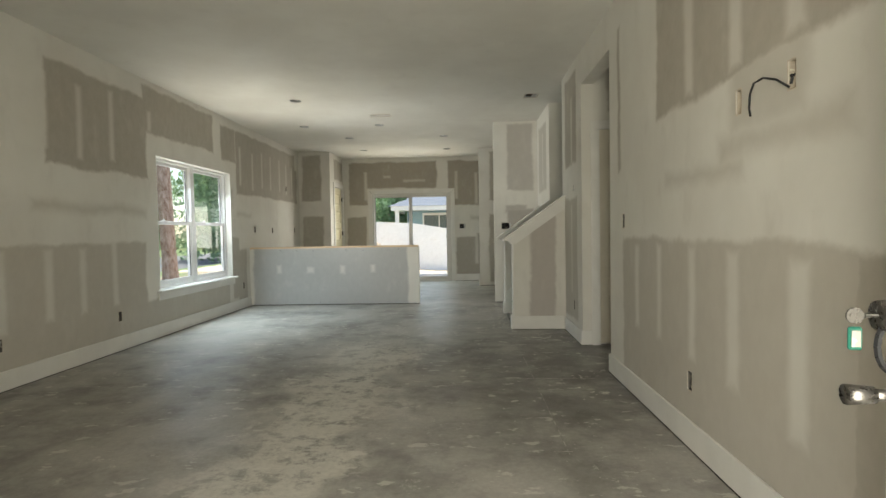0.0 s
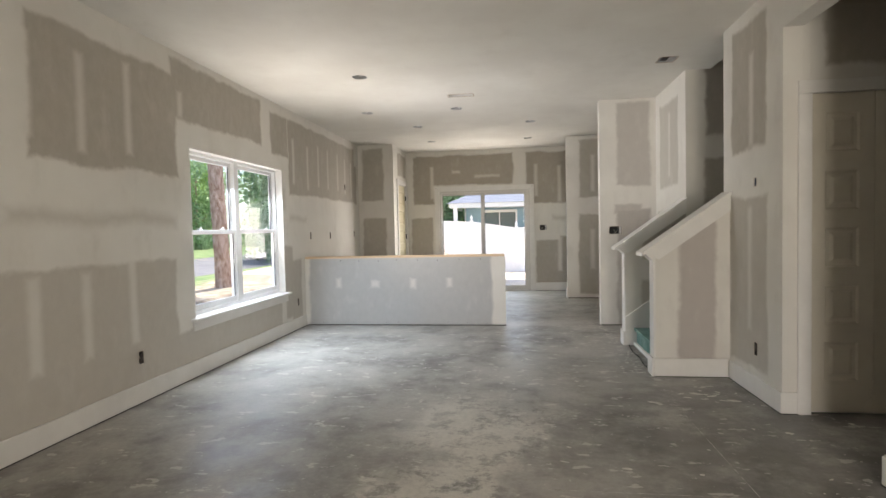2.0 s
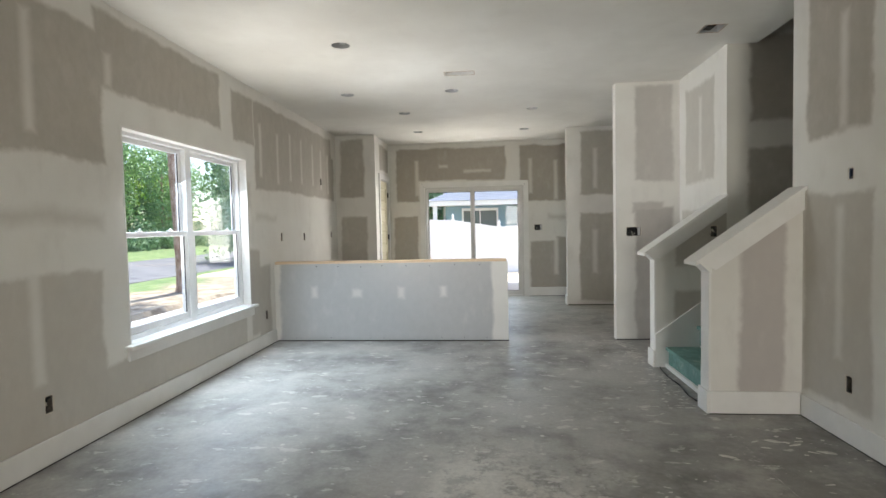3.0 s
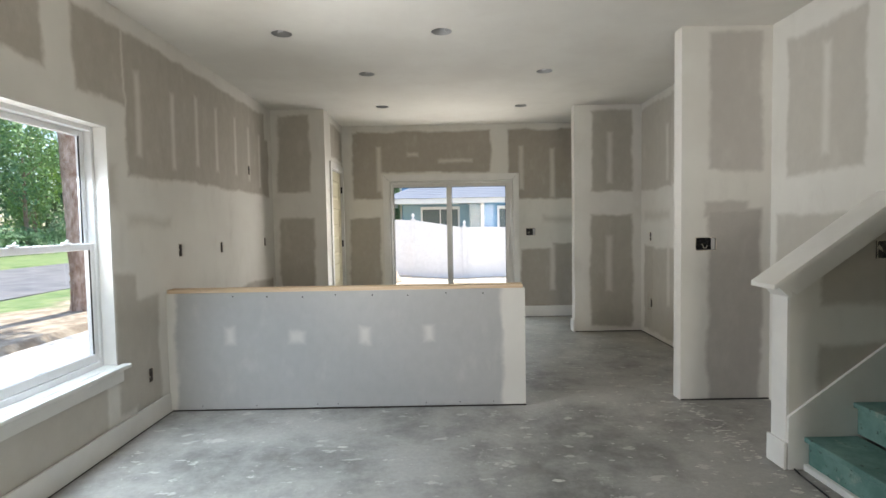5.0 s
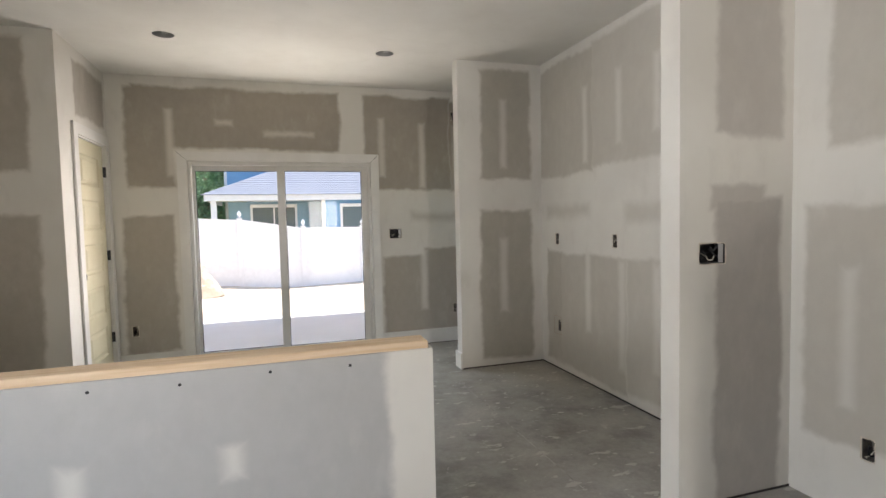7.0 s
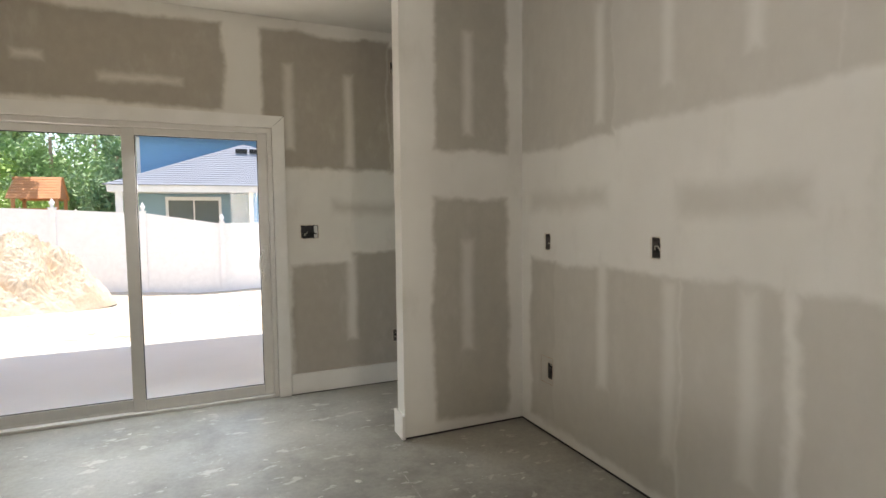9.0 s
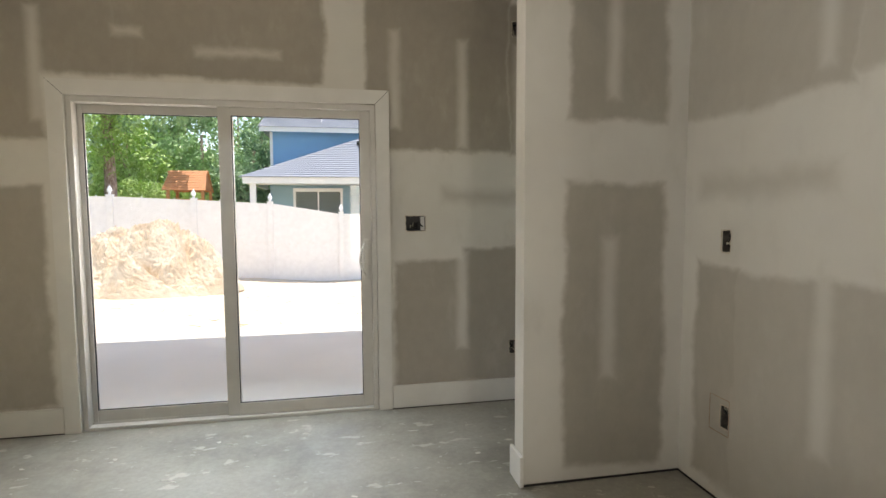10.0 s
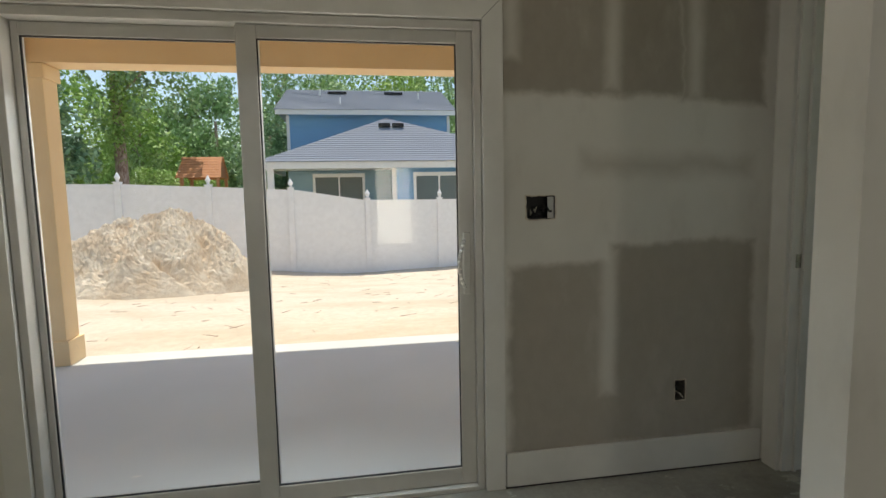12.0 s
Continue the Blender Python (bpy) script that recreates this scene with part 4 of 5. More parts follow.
# ---- electrical boxes ----
def outlet_box(at, turn, w=0.054, h=0.096, kind="outlet_box", mat="boxin", group="open outlet boxes in the walls", label="", depth=0.062):
    """An open box let into the wall; the local y axis points out of the wall."""
    t = thing(kind, label or "empty dark plastic outlet box in a ragged drywall cutout", "outlet box", pose(*at, 0, 0, turn), group)
    bm = bmesh.new()
    a, b, d = w / 2 - 0.001, h / 2 - 0.001, depth
    box(bm, -a, a, -d, -d + 0.003, -b, b)
    box(bm, -a, -a + 0.003, -d + 0.003, -0.004, -b, b)
    box(bm, a - 0.003, a, -d + 0.003, -0.004, -b, b)
    box(bm, -a + 0.003, a - 0.003, -d + 0.003, -0.004, -b, -b + 0.003)
    box(bm, -a + 0.003, a - 0.003, -d + 0.003, -0.004, b - 0.003, b)
    part("housing", bm, M[mat], t)
    rng = random.Random(round(at[0] * 100) + round(at[1] * 1000) + round(at[2] * 10))
    for k in range(2 + 4 * (w > 0.07)):
        bm = bmesh.new()
        x, z = rng.uniform(-a, a) * 0.6, rng.uniform(-b, b) * 0.5
        pts = [Vector((x, -d + 0.004, z))]
        for _ in range(6):
            pts.append(Vector((min(a - 0.006, max(-a + 0.006, pts[-1].x + rng.uniform(-0.015, 0.015))), min(-0.006, pts[-1].y + rng.uniform(0.0, 0.018)), min(b - 0.008, max(-b + 0.008, pts[-1].z + rng.uniform(-0.025, 0.025))))))
        for p, q in zip(pts, pts[1:]):
            rod(bm, p, q, 0.0024 if k == 0 else 0.0045, seg=6)
        part("wire", bm, M["copper" if k == 0 else "black"], t)
    if w > 0.1:
        bm = bmesh.new()
        box(bm, -a + 0.004, -a + 0.030, -0.012, -0.008, -b + 0.004, b - 0.004)
        part("bracket", bm, M["steel"], t)
    # torn edge of the cutout
    bm = bmesh.new()
    n = 26
    inner, outer = [], []
    for i in range(n):
        s = i / n * 4
        side, f = int(s), (s - int(s)) * 2 - 1
        px, pz = ((f, -1), (1, f), (-f, 1), (-1, -f))[side]
        j1, j2 = rng.uniform(-0.004, 0.001), rng.uniform(0.001, 0.005)
        inner.append(bm.verts.new((px * (w / 2 + j1), 0.0008, pz * (h / 2 + j1))))
        outer.append(bm.verts.new((px * (w / 2 + j2), 0.0012, pz * (h / 2 + j2))))
    for i in range(n):
        j = (i + 1) % n
        bm.faces.new((inner[i], inner[j], outer[j], outer[i]))
    part("torn_edge", bm, M["torn"], t)
    return t


for a, z in LEFT_BOXES:
    outlet_box((XL, a, z), -90)
for a, z in RIGHT_BOXES[:3]:
    outlet_box((XR, a, z), 90)
outlet_box((XR, RIGHT_BOXES[3][0], RIGHT_BOXES[3][1]), 90, 0.04, 0.06, mat="boxblue", label="small blue doorbell wire box in the drywall beside the stairs")
for a, z in KIT_BOXES:
    outlet_box((XK, a, z), 90)
wide = outlet_box((XK, 10.585, 0.39), 90, 0.05, 0.10, label="outlet box low on the kitchen wall beside a square cut line")
bm = bmesh.new()
for a, b, c, d in ((-0.028, 0.092, 0.078, 0.081), (-0.028, 0.092, -0.081, -0.078), (-0.031, -0.028, -0.08, 0.08), (0.089, 0.092, -0.078, 0.078)):
    box(bm, a, b, 0.0006, 0.0016, c, d)
part("cut_line", bm, M["rust"], wide)
for a, z in BACK_BOXES:
    outlet_box((a, YB, z), 180)
outlet_box((0.105, YB, 1.215), 180, 0.13, 0.10, mat="black", label="double switch box with black wires beside the sliding door")
outlet_box((0.782, COL[0], 1.168), 180, 0.15, 0.095, mat="black", label="double switch box full of black wires on the wall end")
outlet_box((1.15, ST1 - KT - 0.016, 1.175), 180, 0.054, 0.096, depth=0.014)
for a, z in WIRE_HOLES:
    outlet_box((XR, a, z), 90, 0.044, 0.10, kind="wire_hole", mat="holein", label="narrow pale wire cutout high on the entry wall")
wr = thing("loose_wire", "black curved cable end hanging from the entry wall", "cable", (XR, 2.2, 1.56))
bm = bmesh.new()
pts = [Vector((-0.002, 0.0, 0.0)), Vector((-0.03, 0.03, 0.035)), Vector((-0.045, 0.08, 0.055)), Vector((-0.05, 0.13, 0.05)), Vector((-0.045, 0.165, 0.02)), Vector((-0.04, 0.18, -0.03)), Vector((-0.04, 0.17, -0.06))]
for p, q in zip(pts, pts[1:]):
    rod(bm, p, q, 0.004, seg=8)
part("cable", bm, M["black"], wr, smooth=True)

# ---- recessed lights ----
def can_light(x, y, turn):
    t = thing("recessed_light", "unfinished recessed can light housing with a pale mounting clip", "recessed light", pose(x, y, H, 0, 0, turn), "recessed lights in the ceiling")
    bm = bmesh.new()
    rod(bm, (0, 0, 0.002), (0, 0, 0.12), CAN_R - 0.001, CAN_R - 0.001, 28, caps=False)
    part("can", bm, M["steel"], t, smooth=True)
    bm = bmesh.new()
    rod(bm, (0, 0, 0.12), (0, 0, 0.125), CAN_R - 0.001, CAN_R - 0.001, 28)
    part("lid", bm, M["boxin"], t)
    bm = bmesh.new()
    prism(bm, [(-0.012, 0.001), (0.03, 0.003), (0.045, 0.08), (0.005, 0.09)], "y", -0.03, -0.026)
    part("clip", bm, M["white"], t)
    bm = bmesh.new()
    rod(bm, (-0.03, 0.02, 0.12), (-0.01, 0.0, 0.03), 0.008, seg=8)
    part("lead", bm, M["black"], t)
    return t


for i, (x, y) in enumerate(CANS):
    can_light(x, y, (20, -15, 70, 5, -40, 10, -8)[i])
for i, (x, y, a, b) in enumerate(VENTS):
    t = thing("ceiling_duct", ("narrow rectangular duct opening cut in the ceiling", "square duct boot with torn grey flap")[i], "ceiling vent", (x, y, H))
    bm = bmesh.new()
    d = 0.12
    box(bm, -a + 0.001, a - 0.001, -b + 0.001, b - 0.001, d, d + 0.004)
    for sx in (-1, 1):
        box(bm, sx * (a - 0.004), sx * (a - 0.001), -b + 0.001, b - 0.001, 0.001, d)
    for sy in (-1, 1):
        box(bm, -a + 0.004, a - 0.004, sy * (b - 0.004), sy * (b - 0.001), 0.001, d)
    part("duct", bm, M["steel" if i else "trim"], t)
    bm = bmesh.new()
    for sx in (-1, 1):
        box(bm, sx * (a + 0.001), sx * (a + 0.008), -b - 0.008, b + 0.008, -0.002, -0.0005)
    for sy in (-1, 1):
        box(bm, -a, a, sy * (b + 0.001), sy * (b + 0.008), -0.002, -0.0005)
    part("torn_edge", bm, M["rust"], t)
    if i:
        bm = bmesh.new()
        prism(bm, [(-0.06, 0.0), (0.0, -0.004), (0.05, 0.05), (0.02, 0.06)], "y", -0.05, 0.03)
        part("flap", bm, M["dark"], t)

# ---- entrance door ----
fd = tagged(new("door_front"), "open front door with a satin lever and key tag", kind="structure")
fd.matrix_basis = pose(0.80, 0.45, 0.008, 0, 0, 83.9)
bm = bmesh.new()
box(bm, 0, 0.90, -0.044, 0.0, 0.0, 2.03, 0.002)
part("leaf", bm, M["trim"], fd)
hz = 0.79
bm = bmesh.new()
rod(bm, (0.835, 0.0, hz), (0.835, 0.012, hz), 0.032, seg=24)
rod(bm, (0.835, 0.012, hz), (0.835, 0.075, hz), 0.011, seg=16)
rod(bm, (0.835, 0.060, hz), (0.835, 0.105, hz), 0.015, 0.018, 20)
part("lever", bm, M["chrome"], fd, "satin nickel door lever", smooth=True)
bm = bmesh.new()
rod(bm, (0.835, 0.0, hz + 0.137), (0.835, 0.055, hz + 0.137), 0.032, 0.026, 24)
part("deadbolt", bm, M["chrome"], fd, smooth=True)
bm = bmesh.new()
rod(bm, (0.835, 0.055, hz + 0.137), (0.835, 0.075, hz + 0.137), 0.004, seg=8)
rod(bm, (0.833, 0.090, hz + 0.137), (0.837, 0.090, hz + 0.137), 0.014, seg=18)
k = part("key", bm, M["chrome"], fd)
bm = bmesh.new()
box(bm, 0.830, 0.838, 0.079, 0.102, hz + 0.078, hz + 0.118, 0.003)
part("key_tag", bm, plain("green_plastic", (0.01, 0.10, 0.07), 0.4), k, "green plastic key tag")
bm = bmesh.new()
box(bm, 0.828, 0.8295, 0.084, 0.098, hz + 0.084, hz + 0.112)
part("tag_card", bm, M["concrete"], k)
bm = bmesh.new()
pts = [Vector((0.83, 0.03 + 0.028 * math.cos(t), hz + 0.085 + 0.045 * math.sin(t))) for t in [2 * math.pi * i / 16 for i in range(17)]]
for p, q in zip(pts, pts[1:]):
    rod(bm, p, q, 0.006, seg=6)
part("key_strap", bm, M["black"], k)


# ---- outdoors, back yard ----
def noise_sheet(xs, ys, height):
    bm = bmesh.new()
    g = [[bm.verts.new((x, y, height(x, y))) for x in xs] for y in ys]
    for j in range(len(ys) - 1):
        for i in range(len(xs) - 1):
            bm.faces.new((g[j][i], g[j][i + 1], g[j + 1][i + 1], g[j + 1][i]))
    return bm


def ground_z(x, y):
    dip = -0.40 * max(0.0, min(1.0, (y - 15.5) / 6.0)) * max(0.0, min(1.0, (x + 6.0) / 5.0))
    r = 0.03 * (noise.noise(Vector((x * 0.9, y * 0.9, 0))) + 0.5 * noise.noise(Vector((x * 3.1, y * 3.1, 5))))
    if (x < -3.3 and y < 13.8) or (x < -5.8 and y < 18.0):
        dip = -0.4
    return YARD + dip + r * max(0, min(1, (y - 14.6) * 2))


bm = bmesh.new()
box(bm, -600, 600, -600, 600, -1.2, -0.75)
structure("ground", bm, M["grass"])
xs = [-10.0 + 0.12 * i for i in range(176)]
ys = [12.1 + 0.16 * i for i in range(90)]
part("yard", noise_sheet(xs, ys, ground_z), M["sand"], None, "bare pale sandy back yard strewn with twigs", smooth=True, kind="structure")
bm = bmesh.new()
box(bm, -3.35, 3.4, YB + 0.16, 14.66, -0.20, -0.02, 0.004)
structure("patio_slab", bm, M["slab"], "smooth grey concrete patio slab with plaster drips")
bm = bmesh.new()
box(bm, -3.3, 3.4, 14.40, 14.64, 2.335, 2.75)
structure("patio_beam", bm, M["peach"], "peach primed patio roof beam")
bm = bmesh.new()
box(bm, -3.6, 3.4, YB + 0.16, 15.20, 2.76, 2.84)
structure("patio_roof", bm, M["peach"])
bm = bmesh.new()
box(bm, -3.3, -3.06, YB + 0.17, 14.39, 2.335, 2.75)
structure("patio_beam", bm, M["peach"])


def post(x):
    p = thing("patio_post", "square peach primed patio post with a boxed base", "porch post", (x, 14.52, -0.02))
    bm = bmesh.new()
    box(bm, -0.10, 0.10, -0.10, 0.10, 0.0, 2.32, 0.004)
    part("shaft", bm, M["peach"], p)
    bm = bmesh.new()
    box(bm, -0.125, 0.125, -0.125, 0.125, 0.0, 0.20, 0.004)
    part("base", bm, M["peach"], p)
    bm = bmesh.new()
    box(bm, -0.12, 0.12, -0.12, 0.12, 2.24, 2.353, 0.006)
    part("capital", bm, M["peach"], p)


post(-3.07)
post(2.6)


def mound():
    bm = bmesh.new()
    n, m = 260, 110
    rows = []
    for j in range(m + 1):
        r = j / m
        row = []
        for i in range(n):
            t = 2 * math.pi * i / n
            rr = r * (1 + 0.20 * noise.noise(Vector((math.cos(t) * 1.3, math.sin(t) * 1.3, 3))))
            x, y = 2.25 * rr * math.cos(t) + 0.62 * (1 - r), 1.55 * rr * math.sin(t)
            p = Vector((x * 1.5, y * 1.5, 7))
            z = 1.36 * max(0, 1 - r ** 1.55) ** 0.85
            gully = -0.34 * max(0, 1 - abs(noise.noise(Vector((x * 0.9 + y * 0.5, y * 0.9, 12)))) * 7)
            crumbs = 0.16 * noise.noise(p) + 0.11 * noise.noise(p * 2.3) + 0.09 * abs(noise.noise(p * 4.6)) + 0.09 * abs(noise.noise(p * 9.5)) + 0.07 * abs(noise.noise(p * 19))
            z += (crumbs + gully * 0.5) * min(1, (1 - r) * 5)
            row.append(bm.verts.new((x, y, z)))
        rows.append(row)
    for j in range(m):
        for i in range(n):
            k = (i + 1) % n
            bm.faces.new((rows[j][i], rows[j + 1][i], rows[j + 1][k], rows[j][k]))
    return bm


md = tagged(part("dirt_mound", mound(), M["dirt"], None), "large crumbly mound of tan dirt in the yard", "dirt mound")
md.matrix_basis = pose(-4.55, 20.0, -0.30)

rng = random.Random(4)
bm = bmesh.new()
for _ in range(240):
    x, y = rng.uniform(-6, 3), rng.uniform(14.9, 22)
    a, l = rng.uniform(0, 6.3), rng.uniform(0.03, 0.22)
    z = ground_z(x, y) + 0.008
    rod(bm, (x, y, z), (x + l * math.cos(a), y + l * math.sin(a), z + rng.uniform(0, 0.02)), 0.004, 0.002, 4)
part("twigs", bm, M["bark"], None, kind="stuff")

# fence
FEN = [(-9.1, 21.6, 1.70), (-7.4, 21.9, 1.68), (-5.65, 22.15, 1.66), (-3.88, 22.35, 1.58), (-2.13, 22.55, 1.49), (-0.37, 22.7, 1.22), (1.42, 22.9, 1.20), (3.2, 23.1, 1.2), (5.0, 23.3, 1.2)]


def finial(bm, x, y, z, s=1.0):
    box(bm, x - 0.075 * s, x + 0.075 * s, y - 0.075 * s, y + 0.075 * s, z, z + 0.02 * s)
    rod(bm, (x, y, z + 0.02 * s), (x, y, z + 0.06 * s), 0.035 * s, 0.03 * s, 12)
    rod(bm, (x, y, z + 0.06 * s), (x, y, z + 0.12 * s), 0.035 * s, 0.06 * s, 12)
    rod(bm, (x, y, z + 0.12 * s), (x, y, z + 0.23 * s), 0.06 * s, 0.004, 12)


fn = thing("vinyl_fence", "white vinyl privacy fence stepping down behind the yard", "fence", (0, 0, 0))
for i, (x, y, z) in enumerate(FEN):
    bm = bmesh.new()
    box(bm, x - 0.065, x + 0.065, y - 0.065, y + 0.065, ground_z(x, y) - 0.5, z + 0.03)
    p = part("post", bm, M["fence"], fn)
    bm = bmesh.new()
    finial(bm, x, y, z + 0.031)
    part("finial", bm, M["fence"], p)
    if i + 1 < len(FEN):
        x2, y2, z2 = FEN[i + 1]
        bm = bmesh.new()
        a = Vector((x + 0.066, y, 0))
        b = Vector((x2 - 0.066, y2, 0))
        for dy, top0, top1, bot0, bot1 in ((0.015, -0.04, -0.04, -2.2, -2.2), (0.028, 0.0, 0.0, -0.09, -0.09)):
            q = []
            for s in (-1, 1):
                q += [bm.verts.new((a.x, a.y + s * dy, z + top0)), bm.verts.new((b.x, b.y + s * dy, z2 + top1)), bm.verts.new((b.x, b.y + s * dy, z2 + bot1)), bm.verts.new((a.x, a.y + s * dy, z + bot0))]
            for f in ((0, 1, 2, 3), (4, 5, 6, 7), (0, 1, 5, 4), (2, 3, 7, 6), (0, 3, 7, 4), (1, 2, 6, 5)):
                bm.faces.new([q[k] for k in f])
        part("fence_panel", bm, M["fence"], fn)
for i in range(9):
    t = (i / 8) ** 0.8
    x, y = -9.5 + 3.2 * t * 1.4, 25.5 + 17 * t
    bm = bmesh.new()
    box(bm, x - 0.06, x + 0.06, y - 0.06, y + 0.06, -0.6, 1.68)
    finial(bm, x, y, 1.68)
    t2 = tagged(part("fence_post", bm, M["fence"], None), "white vinyl fence post of the neighbouring yard", "fence post", "posts of the neighbouring fence")


# neighbour's house
nh = thing("neighbour_house", "two-storey blue clapboard house with grey shingle roofs and a porch", "house", (0, 0, 0))
G = -0.6
bm = bmesh.new()
box(bm, -3.30, 3.45, 33.0, 40.0, G, 4.78)
part("wall", bm, M["siding"], nh, "bright blue lap siding")
bm = bmesh.new()
for i in range(34):
    z = 0.2 + i * 0.14
    box(bm, -3.32, 3.47, 32.975, 32.998, z, z + 0.125)
part("lap_boards", bm, M["siding"], nh)
for a in (-3.38, 3.42):
    bm = bmesh.new()
    box(bm, a, a + 0.12, 32.93, 33.05, G, 4.75)
    part("corner_board", bm, M["white"], nh)
bm = bmesh.new()
box(bm, -3.75, 3.72, 32.45, 32.50, 4.72, 4.92)
part("fascia", bm, M["white"], nh)
bm = bmesh.new()
v = [bm.verts.new(p) for p in ((-3.8, 32.40, 4.92), (3.75, 32.40, 4.92), (3.6, 35.6, 6.32), (-3.6, 35.6, 6.32), (-3.8, 40.4, 4.92), (3.75, 40.4, 4.92))]
for f in ((0, 1, 2, 3), (3, 2, 5, 4), (0, 3, 4), (1, 5, 2), (0, 4, 5, 1)):
    bm.faces.new([v[k] for k in f])
rf = part("roof", bm, M["roofing"], nh, "grey asphalt shingles")
bm = bmesh.new()
for i in range(22):
    y = 32.4 + i * 0.145
    z = 4.93 + (y - 32.4) * 0.4375
    box(bm, -3.78 + i * 0.007, 3.74 - i * 0.006, y, y + 0.14, z, z + 0.014)
part("shingle_courses", bm, M["roofing"], rf)
for x in (-1.3, 1.25):
    bm = bmesh.new()
    box(bm, x - 0.42, x + 0.42, 34.75, 34.95, 6.0, 6.1)
    part("roof_vent", bm, M["black"], rf)
for x, y, z in ((-2.05, 34.5, 5.86), (-1.15, 33.2, 5.28), (2.3, 34.0, 5.65)):
    bm = bmesh.new()
    rod(bm, (x, y, z), (x, y, z + 0.28), 0.035)
    part("vent_pipe", bm, M["white"], rf)
# porch wing
bm = bmesh.new()
box(bm, -2.95, 6.4, 29.2, 32.97, G, 2.25)
part("wing_wall", bm, M["siding2"], nh, "blue lap siding greyed to carry the porch shade")
bm = bmesh.new()
for i in range(18):
    z = 0.2 + i * 0.12
    box(bm, -2.94, 0.62, 29.17, 29.198, z, z + 0.105)
part("lap_boards", bm, M["siding2"], nh)
bm = bmesh.new()
box(bm, 0.72, 6.4, 27.9, 29.19, G, 2.25)
part("bay_wall", bm, M["siding"], nh, "bright blue lap siding")
bm = bmesh.new()
for i in range(20):
    z = -0.1 + i * 0.12
    box(bm, 0.73, 6.4, 27.87, 27.898, z, z + 0.105)
part("lap_boards", bm, M["siding"], nh)
for a, b, c in ((0.60, 0.74, 27.83), (-3.42, -3.22, 27.56)):
    bm = bmesh.new()
    box(bm, a, b, c, c + 0.14, G, 2.25)
    part("porch_post", bm, M["white"], nh)
bm = bmesh.new()
box(bm, -3.62, 6.5, 27.42, 27.55, 2.24, 2.46)
box(bm, -3.60, -3.50, 27.55, 33.0, 2.24, 2.46)
box(bm, -3.4, 0.7, 27.56, 29.1, 2.26, 2.30)
part("porch_fascia", bm, M["white"], nh)
bm = bmesh.new()
v = [bm.verts.new(p) for p in ((-3.75, 27.35, 2.46), (6.6, 27.35, 2.46), (0.6, 30.4, 4.28), (6.6, 33.0, 3.2), (-3.75, 33.0, 2.46), (-0.2, 33.0, 4.28))]
for f in ((0, 1, 2), (1, 3, 2), (0, 2, 5, 4), (2, 3, 5)):
    bm.faces.new([v[k] for k in f])
rf = part("porch_roof", bm, M["roofing"], nh, "grey asphalt shingles")
bm = bmesh.new()
for i in range(22):
    s = i / 22
    y, z = 27.35 + 3.05 * s, 2.475 + 1.82 * s
    box(bm, -3.75 + 4.35 * s + 0.02, 6.6 - 6.0 * s - 0.02, y, y + 0.13, z, z + 0.012)
part("shingle_courses", bm, M["roofing"], rf)
bm = bmesh.new()
for x in (0.28, 0.78):
    box(bm, x, x + 0.42, 29.55, 29.7, 3.86, 3.99)
part("roof_vent", bm, M["black"], rf)


def house_window(x0, x1, z0, z1, y, lites=2):
    bm = bmesh.new()
    w = 0.09
    box(bm, x0 - w, x0, y - 0.06, y, z0 - w, z1 + w)
    box(bm, x1, x1 + w, y - 0.06, y, z0 - w, z1 + w)
    box(bm, x0, x1, y - 0.06, y, z0 - w, z0)
    box(bm, x0 - w, x1 + w, y - 0.07, y - 0.001, z1, z1 + 0.13)
    s = (x1 - x0) / lites
    for i in range(1, lites):
        box(bm, x0 + s * i - 0.025, x0 + s * i + 0.025, y - 0.05, y, z0, z1)
    wn2 = part("window", bm, M["white"], nh)
    bm = bmesh.new()
    box(bm, x0, x1, y - 0.025, y - 0.015, z0, z1)
    part("pane", bm, M["pane_dark"], wn2)


house_window(-2.03, -0.38, 0.55, 2.02, 29.17)
house_window(1.42, 3.0, 0.50, 1.98, 27.87)

# play set
ps = thing("play_set", "cedar playhouse tower with a stained slatted roof", "playset", (-6.1, 31.0, 0))
bm = bmesh.new()
for i in range(8):
    t = i / 8
    z, y = 2.12 + t * 0.8, -0.7 + 0.7 * t
    prism(bm, [(-0.95 + 0.13 * t, 0), (0.62 - 0.1 * t, 0), (0.62 - 0.1 * t, 0.12), (-0.95 + 0.13 * t, 0.12)], "y", 0, 0.02)
    bmesh.ops.transform(bm, matrix=Matrix.Translation((0, y, z)) @ pose(0, 0, 0, -42, 0, 0), verts=bm.verts[-8:])
part("roof_slats", bm, M["cedar"], ps, "orange cedar roof slats")
bm = bmesh.new()
prism(bm, [(-0.7, 2.12), (0.7, 2.12), (0.0, 2.92)], "x", 0.50, 0.55)
prism(bm, [(0.0, 2.90), (0.7, 2.12), (0.7, 2.08), (-0.02, 2.86)], "x", -0.9, 0.6)
part("gable", bm, M["cedar"], ps)
for x in (-0.75, 0.5):
    for y in (-0.6, 0.6):
        bm = bmesh.new()
        box(bm, x - 0.05, x + 0.05, y - 0.05, y + 0.05, -0.6, 2.12)
        part("tower_post", bm, M["cedar"], ps)
bm = bmesh.new()
box(bm, -0.8, 0.55, -0.64, -0.60, 1.55, 1.78)
box(bm, -0.8, 0.55, -0.62, 0.62, 1.0, 1.06)
part("rail", bm, M["cedar"], ps)
bm = bmesh.new()
rod(bm, (-3.2, 0, 1.75), (-0.8, 0, 1.75), 0.04)
rod(bm, (-3.2, 0, 1.75), (-3.6, -0.7, -0.6), 0.035)
